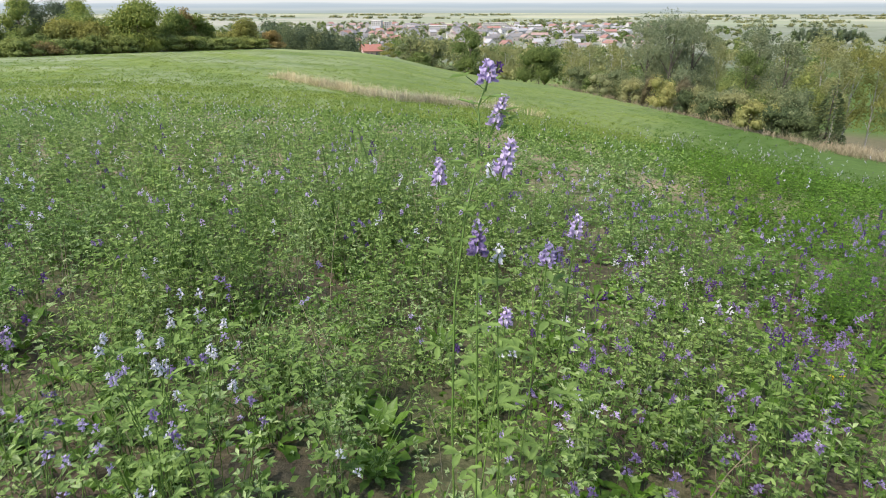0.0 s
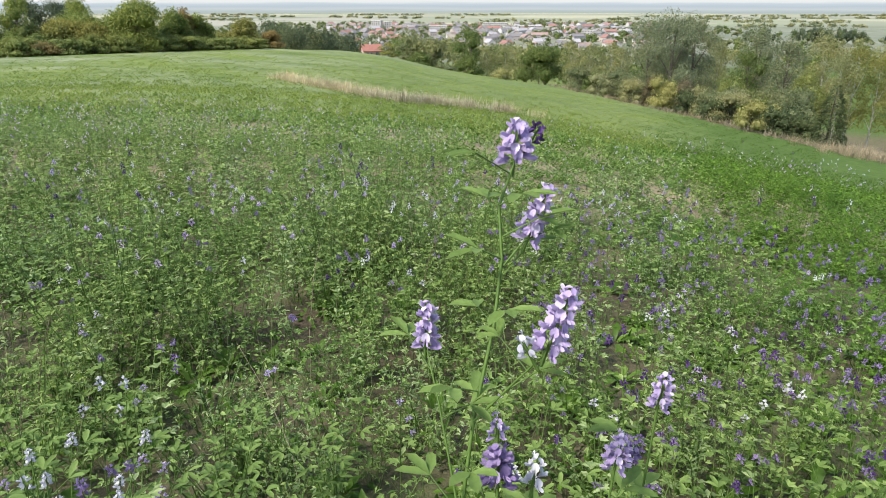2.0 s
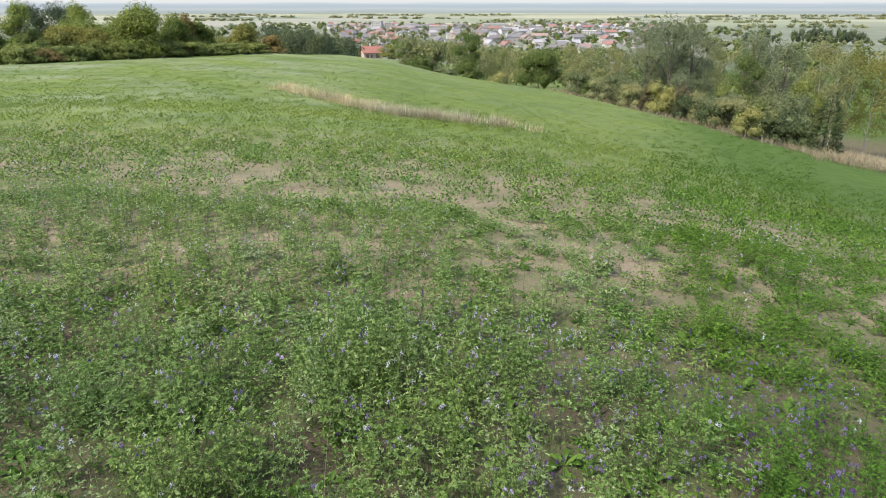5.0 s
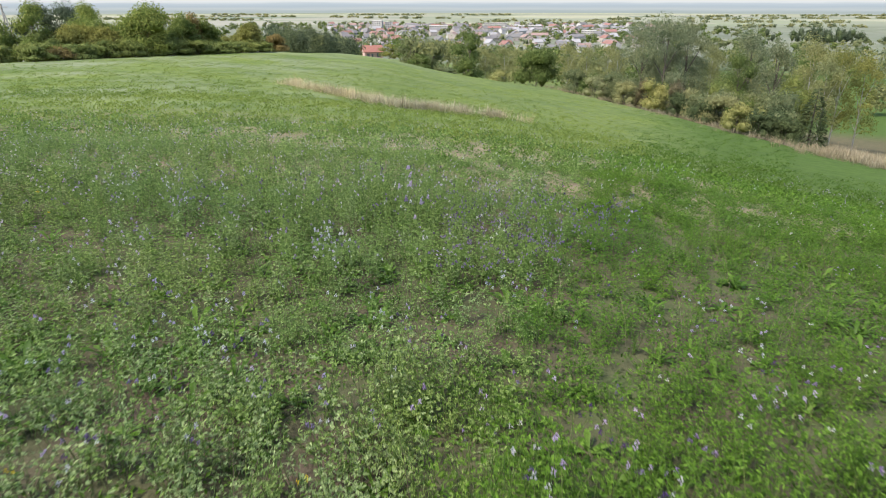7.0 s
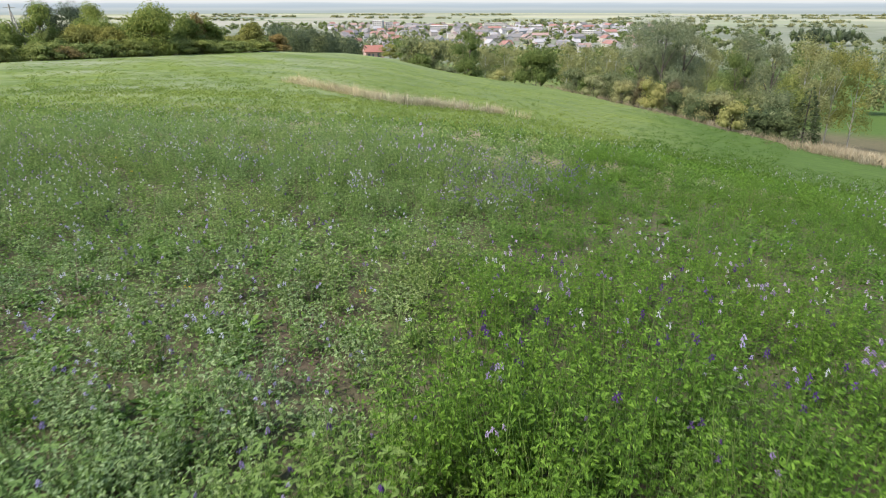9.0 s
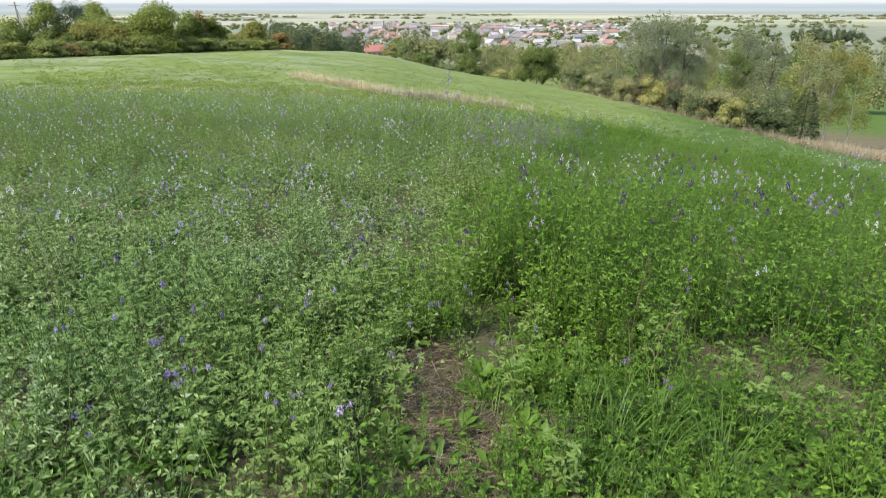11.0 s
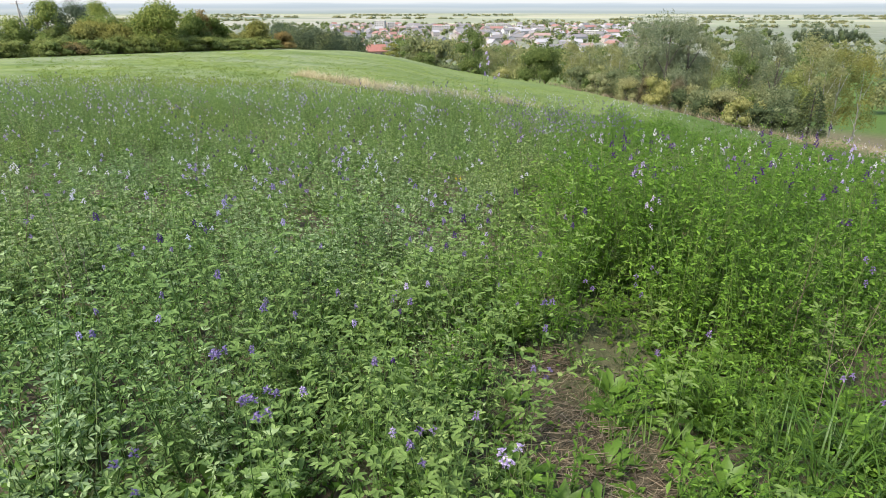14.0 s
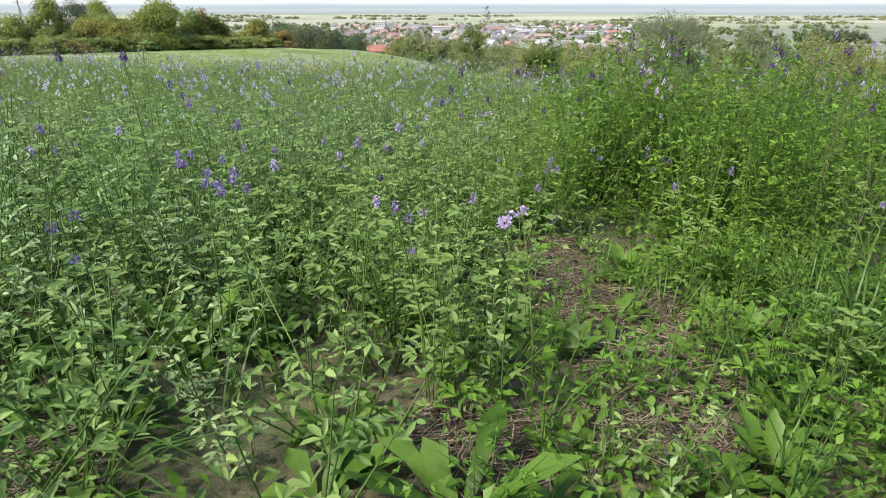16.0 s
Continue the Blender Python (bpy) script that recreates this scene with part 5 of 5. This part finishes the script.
# kind, form, x, y, width, height
TREES = [
    ("broad", "full", -44.2, 96, 9.4, 8.4),
    ("broad", "full", -42.0, 104, 5.6, 6.8),
    ("rust", "full", -41.6, 108, 3.9, 7.4),
    ("broad", "full", -40.0, 110, 4.9, 6.5),
    ("gold", "full", -34.7, 116, 5.7, 5.5),
    ("rust", "full", -31.1, 120, 4.3, 3.4),
    ("broad", "tree", -55.8, 88, 4.7, 8.1),
    ("broad", "tree", -65.2, 120, 6.4, 11.2),
    ("pine", "tree", -86.7, 140, 10.0, 13.1),
    ("pine", "tree", -79.8, 140, 10.0, 12.4),
    ("gold", "full", -51.9, 90, 7.2, 5.8),
    ("gold", "full", -48.9, 92, 6.6, 5.3),
    ("bush", "bush", -51.0, 80, 5.0, 2.5),
    ("rust", "bush", -49.7, 82, 4.4, 2),
    ("bush", "bush", -48.5, 85, 4.6, 2.5),
    ("bush", "bush", -46.4, 88, 4.7, 2.8),
    ("bush", "bush", -44.5, 91, 4.9, 2.9),
    ("bush", "bush", -40.9, 97, 6.1, 2.8),
    ("bush", "bush", -38.8, 101, 5.4, 2.4),
    ("bush", "bush", -36.9, 105, 5.6, 2),
    ("bush", "bush", -34.6, 109, 4.9, 2.2),
    ("bush", "bush", -32.1, 113, 5.0, 1.9),
    ("rust", "bush", -29.8, 119, 3.2, 1.5),
    ("pale", "bush", 28.3, 118, 4.7, 4.4),
    ("pale", "bush", 30.9, 107, 4.1, 4.5),
    ("brown", "bush", 33.5, 106, 2.8, 5.4),
    ("yellow", "bush", 34.2, 101, 4.5, 5.7),
    ("brown", "bush", 40.6, 109, 4.0, 6.9),
    ("pale", "bush", 41.1, 103, 3.4, 5.7),
    ("pale", "bush", 40.4, 90, 6.3, 6.0),
    ("dark", "bush", 38.4, 91, 5.1, 4.0),
    ("yellow", "bush", 36.4, 76, 3.6, 4.0),
    ("yellow", "bush", 40.5, 79, 2.2, 4.2),
    ("bush", "bush", 43.8, 87, 5.6, 7.0),
    ("bush", "bush", 45.8, 84, 5.6, 7.5),
    ("dark", "bush", 40.4, 78, 4.0, 3.9),
    ("dark", "bush", 43.3, 77, 3.8, 4.3),
    ("dark", "conifer", 43.5, 72, 4.0, 7.4),
    ("hedge", "bush", 56.5, 100, 6.2, 11.8),
    ("hedge", "bush", 47.9, 108, 5.4, 9.4),
    ("bush", "bush", 43.3, 97, 3.4, 6.4),
    ("poplar", "tree", 40.8, 132, 9.6, 16.0),
    ("poplar", "tree", 43.4, 126, 10.4, 17.3),
    ("poplar", "tree", 49.7, 131, 10.1, 18.5),
    ("birch", "birch", 58.4, 140, 6.4, 15.7),
    ("broad", "tree", 55.9, 120, 7.0, 13.5),
    ("poplar", "tree", 61.0, 128, 8.2, 18.0),
    ("poplar", "tree", 61.5, 118, 6.8, 16.3),
    ("birch", "birch", 61.3, 106, 7.4, 16.4),
    ("gold", "birch", 62.4, 99, 4.9, 15.5),
    ("gold", "birch", 67.7, 101, 5.2, 14.8),
    ("birch", "birch", 59.3, 97, 5.0, 13.2),
    ("broad", "tree", 6.6, 180, 8.8, 14.3),
    ("birch", "birch", 12.2, 190, 7.5, 10.5),
    ("birch", "birch", 18.5, 195, 8.3, 12.2),
    ("yellow", "bush", 12.6, 150, 5.4, 3.6),
    ("broad", "full", 20.6, 142, 10.4, 9.6),
    ("birch", "birch", 30.5, 158, 6.2, 12.1),
    ("birch", "birch", 34.0, 152, 5.4, 11.7),
    ("birch", "birch", 38.8, 152, 5.7, 12.9),
    ("birch", "birch", 38.2, 141, 4.3, 11.1),
    ("bush", "bush", 33.1, 122, 4.0, 6.4),
    ("bush", "tree", -9.5, 185, 8.5, 8.5),
    ("bush", "tree", -3.5, 190, 8.4, 9.6),
    ("bush", "bush", 0.4, 150, 5.9, 2.6),
    ("gold", "tree", -25.2, 300, 8.7, 6.5),
    ("broad", "tree", -6.0, 172, 7.4, 4.8),
    ("broad", "bush", 5.8, 140, 1.9, 1.5),
]


def build_trees():
    rng = np.random.default_rng(11)
    rows = list(TREES)
    # the hedge that closes the field's upper side
    for (ax, ay), (bx, by) in zip(EDGE[10:14], EDGE[11:15]):
        for k in range(int(math.hypot(bx - ax, by - ay) / 3.4)):
            s = (k + 0.5) / int(math.hypot(bx - ax, by - ay) / 3.4)
            x, y = ax + (bx - ax) * s - 1.6, ay + (by - ay) * s + 1.2
            if y > 66:
                rows.append((("bush", "bush", "broad", "bush")[k % 4], "bush", x + rng.normal(0, 0.7), y + rng.normal(0, 0.5), rng.uniform(3.6, 4.8), rng.uniform(1.9, 3.0)))
                rows.append((("bush", "gold", "bush", "broad")[k % 4], "bush", x - 2.4 + rng.normal(0, 0.7), y + 1.8 + rng.normal(0, 0.5), rng.uniform(3.8, 5.0), rng.uniform(3.2, 4.6)))
                rows.append((("broad", "gold", "bush", "broad", "rust")[k % 5], "bush", x - 5.5 + rng.normal(0, 0.8), y + 3.8 + rng.normal(0, 0.6), rng.uniform(4.8, 6.2), rng.uniform(5.4, 7.0) if y < 108 else rng.uniform(3.6, 4.6)))
    # thicket between the field's edge and the tall trees
    for (ax, ay), (bx, by) in zip(EDGE[2:7], EDGE[3:8]):
        n = max(2, int(math.hypot(bx - ax, by - ay) / 3.6))
        for k in range(n):
            s = (k + rng.uniform(0.2, 0.8)) / n
            x, y = ax + (bx - ax) * s, ay + (by - ay) * s
            if y > 74:
                rows.append((("bush", "dark", "broad", "bush")[k % 4], "bush", x + rng.uniform(6.5, 9.5), y + rng.uniform(3, 7), rng.uniform(4.4, 6.0), rng.uniform(4.8, 6.4)))
    for kind, form, x, y, wide, tall in rows:
        if x < -26 and y < 135:
            kind = {"bush": "hedge", "broad": "maple"}.get(kind, kind)
        if form == "bush":
            ob = bush(rng, kind, wide * 1.1, tall, int(450 + 75 * wide * tall), 0.26)
        elif form == "full":
            ob = bush(rng, kind, wide * 1.05, tall, int(900 + 95 * wide * tall), 0.3, "tree")
        elif form == "conifer":
            ob = conifer(rng, kind, wide, tall, 1900, 0.42)
        elif form == "birch":
            ob = tree(rng, kind, wide, tall, 0.2, int(600 + 42 * wide * tall), 0.25, BIRCHBARK, core=0.0)
        else:
            ob = tree(rng, kind, wide * 1.05, tall, 0.06, int(700 + (70 if y < 135 else 44) * wide * tall), 0.26 if y < 135 else 0.33, core=0.22 if kind == "poplar" else 0.45)
        ob.location = (x, y, height(x, y) - 0.05)
        tagged(ob, LABELS[kind], "bush" if form == "bush" else "tree", "bushes along the field" if form == "bush" else "trees round the field")


build_trees()


def woods(name, spots, label, seed, mats, leaf=1.0, per=70, solid=False):
    """Distant trees, too many to tell apart: loose crowns of big leaf clumps."""
    rng = np.random.default_rng(seed)
    soup = Soup()
    for x, y, wide, tall in spots:
        z = height(x, y)
        slot = int(rng.integers(0, len(mats)))
        lobes = [((x + rng.normal(0, wide * 0.15), y + rng.normal(0, wide * 0.15), z + tall * h), (wide * 0.4, wide * 0.4, tall * 0.3)) for h in ((0.42, 0.62) if solid else (0.3, 0.55, 0.75))]
        v, f, _ = crown_soup(rng, lobes, per, leaf * wide * 0.2, 0, 0.6 if solid else 0.0)
        soup.add(v, f, slot)
    v, f, s = soup.arrays()
    tagged(make(name, v, f, mats, s), label, "woods", kind="stuff")


def build_woods():
    rng = np.random.default_rng(21)
    C = CROWN
    spots = []
    for u in np.linspace(-0.265, -0.135, 95):
        y = rng.uniform(148, 205)
        spots.append((u * y, y, rng.uniform(3.4, 5.2), y * (0.052 - 0.147 * (u + 0.249)) * rng.uniform(0.82, 1.03)))
    woods("pine_wood", spots, "dark pine wood beyond the crest of the field", 1, [C["pine"], C["pine"], C["bush"]], 0.5, 260)
    spots = [(x, rng.uniform(170, 300), rng.uniform(6, 9), rng.uniform(8, 13)) for x in rng.uniform(-20, 150, 150)]
    spots = [s for s in spots if not -45 < s[0] - (s[1] - 330) * -0.11 < -25]
    woods("valley_wood", spots, "mixed trees on the valley slope below the field", 2, [C["broad"], C["birch"], C["poplar"], C["bush"]], 0.6, 220)
    spots = [(x, rng.uniform(330, 560), rng.uniform(9, 14), rng.uniform(10, 16)) for x in rng.uniform(-120, 480, 260)]
    woods("valley_wood", spots, "trees on the near side of the town", 3, [C["broad"], C["poplar"], C["bush"], C["birch"]], 0.7, 110)
    spots = [(rng.uniform(-420, 520), rng.uniform(580, 1500), rng.uniform(8, 13), rng.uniform(7, 13)) for _ in range(850)]
    woods("town_trees", spots, "garden trees between the houses of the town", 4, [C["broad"], C["poplar"], C["bush"]], 1.2, 26, True)
    spots = []
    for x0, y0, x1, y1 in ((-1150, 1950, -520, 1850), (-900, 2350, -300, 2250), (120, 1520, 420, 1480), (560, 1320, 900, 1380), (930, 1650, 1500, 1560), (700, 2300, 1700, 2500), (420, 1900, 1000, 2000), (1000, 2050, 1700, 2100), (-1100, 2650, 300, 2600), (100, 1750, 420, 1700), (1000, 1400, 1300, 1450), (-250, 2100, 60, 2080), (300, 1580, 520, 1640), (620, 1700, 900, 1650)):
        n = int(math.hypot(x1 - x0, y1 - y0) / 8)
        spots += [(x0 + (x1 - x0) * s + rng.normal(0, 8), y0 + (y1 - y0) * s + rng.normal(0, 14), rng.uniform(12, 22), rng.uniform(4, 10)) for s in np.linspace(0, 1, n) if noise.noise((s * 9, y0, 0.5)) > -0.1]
    # pale crowns put distance haze into the belts' colour
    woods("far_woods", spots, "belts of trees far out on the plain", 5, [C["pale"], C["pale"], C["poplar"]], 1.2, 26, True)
    spots = [(rng.normal(445, 27), rng.normal(765, 22), rng.uniform(8, 13), rng.uniform(15, 25)) for _ in range(46)]
    woods("far_woods", spots, "dark grove on the near edge of the plain", 6, [C["pine"], C["dark"]], 0.5, 120, True)


build_woods()


# ---- buildings ----
def box(bm, x0, x1, y0, y1, z0, z1):
    v = [bm.verts.new(c) for c in ((x0, y0, z0), (x1, y0, z0), (x1, y1, z0), (x0, y1, z0), (x0, y0, z1), (x1, y0, z1), (x1, y1, z1), (x0, y1, z1))]
    for f in ((3, 2, 1, 0), (4, 5, 6, 7), (0, 1, 5, 4), (1, 2, 6, 5), (2, 3, 7, 6), (3, 0, 4, 7)):
        bm.faces.new([v[i] for i in f])


def gable(bm, w, d, z, rise, over=0.4, thick=0.2):
    """Two roof slabs meeting at a ridge along x."""
    for s in (-1, 1):
        y1, zr = s * (d / 2 + over), z + rise
        ze = z - rise * over / (d / 2)
        v = [bm.verts.new(c) for c in ((-w / 2 - over, 0, zr), (w / 2 + over, 0, zr), (w / 2 + over, y1, ze), (-w / 2 - over, y1, ze), (-w / 2 - over, 0, zr + thick), (w / 2 + over, 0, zr + thick), (w / 2 + over, y1, ze + thick), (-w / 2 - over, y1, ze + thick))]
        for f in ((0, 1, 2, 3), (7, 6, 5, 4), (1, 0, 4, 5), (2, 1, 5, 6), (3, 2, 6, 7), (0, 3, 7, 4)):
            bm.faces.new([v[i] for i in f])


def gable_wall(bm, w, d, z, rise):
    box(bm, -w / 2, w / 2, -d / 2, d / 2, -1.5, z)
    for s in (-1, 1):
        x = s * w / 2
        a = [bm.verts.new(c) for c in ((x, -d / 2, z), (x, d / 2, z), (x, 0, z + rise), (x - s * 0.3, -d / 2, z), (x - s * 0.3, d / 2, z), (x - s * 0.3, 0, z + rise))]
        for f in ((0, 1, 2), (5, 4, 3), (0, 2, 5, 3), (1, 4, 5, 2)):
            bm.faces.new([a[i] for i in f])


def town_house(w, d, z, rise):
    root = new("town_house")
    bm = bmesh.new()
    gable_wall(bm, w, d, z, rise)
    part("wall", bm, WALLS, root)
    bm = bmesh.new()
    gable(bm, w, d, z, rise)
    part("roof", bm, ROOFS, root)
    bm = bmesh.new()
    box(bm, w * 0.18, w * 0.18 + 0.7, -0.3, 0.4, z + rise * 0.7, z + rise + 0.9)
    part("chimney", bm, BRICK, root)
    for k in range(3):
        bm = bmesh.new()
        x = -w / 2 + w * (k + 0.5) / 3
        box(bm, x - 0.6, x + 0.6, -d / 2 - 0.05, -d / 2 + 0.02, 1.0, 2.4)
        part("window", bm, DARKGLASS, root)
    return tagged(root, "rendered town house with a pitched roof", "house", "houses of the town")


def apartment_block(w, d, storeys):
    root = new("apartment_block")
    h = storeys * 2.8
    bm = bmesh.new()
    box(bm, -w / 2, w / 2, -d / 2, d / 2, -2, h)
    part("wall", bm, BLOCKWALL, root)
    bm = bmesh.new()
    box(bm, -w / 2 - 0.2, w / 2 + 0.2, -d / 2 - 0.2, d / 2 + 0.2, h, h + 0.5)
    part("roof", bm, CONCRETE, root)
    for s in range(storeys):
        for k in range(int(w / 4)):
            bm = bmesh.new()
            x = -w / 2 + 2 + 4 * k
            box(bm, x - 0.9, x + 0.9, -d / 2 - 0.06, -d / 2 + 0.02, s * 2.8 + 0.9, s * 2.8 + 2.3)
            part("window", bm, DARKGLASS, root)
    return tagged(root, "pale panel-built apartment block in the town", "apartment block", "blocks of the town")


def build_town():
    rng = np.random.default_rng(5)
    kinds = [town_house(*a) for a in ((11, 9, 4.5, 3.5), (13, 9, 3.2, 4.0), (10, 10, 6.0, 3.0), (16, 9, 5.5, 3.5), (22, 11, 6.0, 3.0), (9, 8, 3.0, 3.6))]
    placed, tries = [], 0
    while len(placed) < 290 and tries < 6000:
        tries += 1
        y = rng.uniform(640, 1420)
        x = rng.uniform(-0.17, 0.33) * y
        if all((x - a) ** 2 + (y - b) ** 2 > 17**2 for a, b in placed):
            placed.append((x, y))
    for n, (x, y) in enumerate(placed):
        m = pose(x, y, height(x, y), 0, 0, float(rng.choice([0, 90, 20, -70, 35]) + rng.normal(0, 6)))
        k = kinds[int(rng.integers(0, 6))]
        if n < 6:
            kinds[n].matrix_world = m
        else:
            copy_thing(k, m)
    for x, y, w, st in ((-118, 1180, 18, 6), (-100, 1200, 14, 5), (-10, 1100, 30, 4), (150, 1180, 40, 3), (215, 980, 26, 3), (95, 1250, 44, 4)):
        ob = apartment_block(w, 12, st)
        ob.matrix_world = pose(x, y, height(x, y), 0, 0, float(rng.normal(0, 8)))


build_town()


def build_house():
    """The unfinished brick house below the crest."""
    w, d, z, rise = 9.0, 8.5, 4.2, 2.6
    root = new("house")
    bm = bmesh.new()
    gable_wall(bm, w, d, z, rise)
    part("wall", bm, BRICK, root, "bare unplastered brick wall")
    bm = bmesh.new()
    gable(bm, w, d, z, rise, 0.7)
    part("roof", bm, TILE, root, "red tiled roof")
    bm = bmesh.new()
    box(bm, -0.9, -0.2, -0.4, 0.3, z + rise * 0.6, z + rise + 1.3)
    part("chimney", bm, CONCRETE, root)
    bm = bmesh.new()
    box(bm, -w / 2 - 0.03, w / 2 + 0.03, -d / 2 - 0.03, -d / 2 + 0.02, -0.5, 0.9)
    part("plinth", bm, CONCRETE, root)
    for x0, x1, z0, z1 in ((-3.4, -2.2, 1.6, 3.2), (1.4, 3.4, 1.5, 3.3), (-1.2, -0.3, 1.6, 3.1)):
        bm = bmesh.new()
        box(bm, x0, x1, -d / 2 - 0.05, -d / 2 + 0.02, z0, z1)
        part("window", bm, DARKGLASS, root)
    root.matrix_world = pose(-36.3, 330, -24.5 - 0.6, 0, 0, 18)
    tagged(root, "unfinished brick house with a red tiled roof", "house")


build_house()


def utility_pole(x, y):
    root = new("utility_pole")
    z = height(x, y)
    for name, a, b, r in (("post", (0, 0, 0), (0, 0, 9.0), 0.13), ("strut", (1.9, 0, 0), (0.1, 0, 8.0), 0.11), ("crossarm", (-0.9, 0, 8.6), (0.9, 0, 8.6), 0.06)):
        soup = Soup()
        tube(soup, [a, tuple((p + q) / 2 for p, q in zip(a, b)), b], r, r * 0.85, 0, 8)
        v, f, s = soup.arrays()
        make(name, v, f, [POLEWOOD], s, root, True)
    root.matrix_world = pose(x, y, z)
    tagged(root, "grey wooden utility pole with a slanting strut", "utility pole")


utility_pole(-62.0, 92.0)


def build_backdrop():
    """A glowing ring with the bright haze along the horizon painted on it."""
    m = bpy.data.materials.new("painted_haze")
    m.use_nodes = True
    t = m.node_tree
    t.nodes.remove(t.nodes["Principled BSDF"])
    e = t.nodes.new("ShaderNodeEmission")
    sep = t.nodes.new("ShaderNodeSeparateXYZ")
    link(t, position(t), sep.inputs[0])
    band = t.nodes.new("ShaderNodeMapping")
    band.inputs["Scale"].default_value = (0.0022, 0.0022, 0.045)
    link(t, position(t), band.inputs["Vector"])
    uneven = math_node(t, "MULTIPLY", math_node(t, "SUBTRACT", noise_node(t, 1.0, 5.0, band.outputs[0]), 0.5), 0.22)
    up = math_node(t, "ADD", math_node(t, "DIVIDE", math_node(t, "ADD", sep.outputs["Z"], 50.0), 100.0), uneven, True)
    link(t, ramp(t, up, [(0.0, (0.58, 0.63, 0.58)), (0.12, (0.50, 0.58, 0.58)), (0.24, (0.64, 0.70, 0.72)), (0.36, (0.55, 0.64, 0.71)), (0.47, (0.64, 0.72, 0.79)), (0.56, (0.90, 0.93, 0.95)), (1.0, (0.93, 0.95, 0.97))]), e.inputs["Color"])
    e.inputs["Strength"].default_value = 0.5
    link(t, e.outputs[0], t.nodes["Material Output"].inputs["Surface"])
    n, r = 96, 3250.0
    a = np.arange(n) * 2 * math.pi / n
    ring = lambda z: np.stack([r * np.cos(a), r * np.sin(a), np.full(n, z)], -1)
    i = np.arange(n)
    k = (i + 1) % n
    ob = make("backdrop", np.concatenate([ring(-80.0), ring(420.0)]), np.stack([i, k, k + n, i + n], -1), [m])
    tagged(ob, "glowing backdrop painted with pale haze and low cloud above the far plain", "backdrop", kind="structure")


build_backdrop()
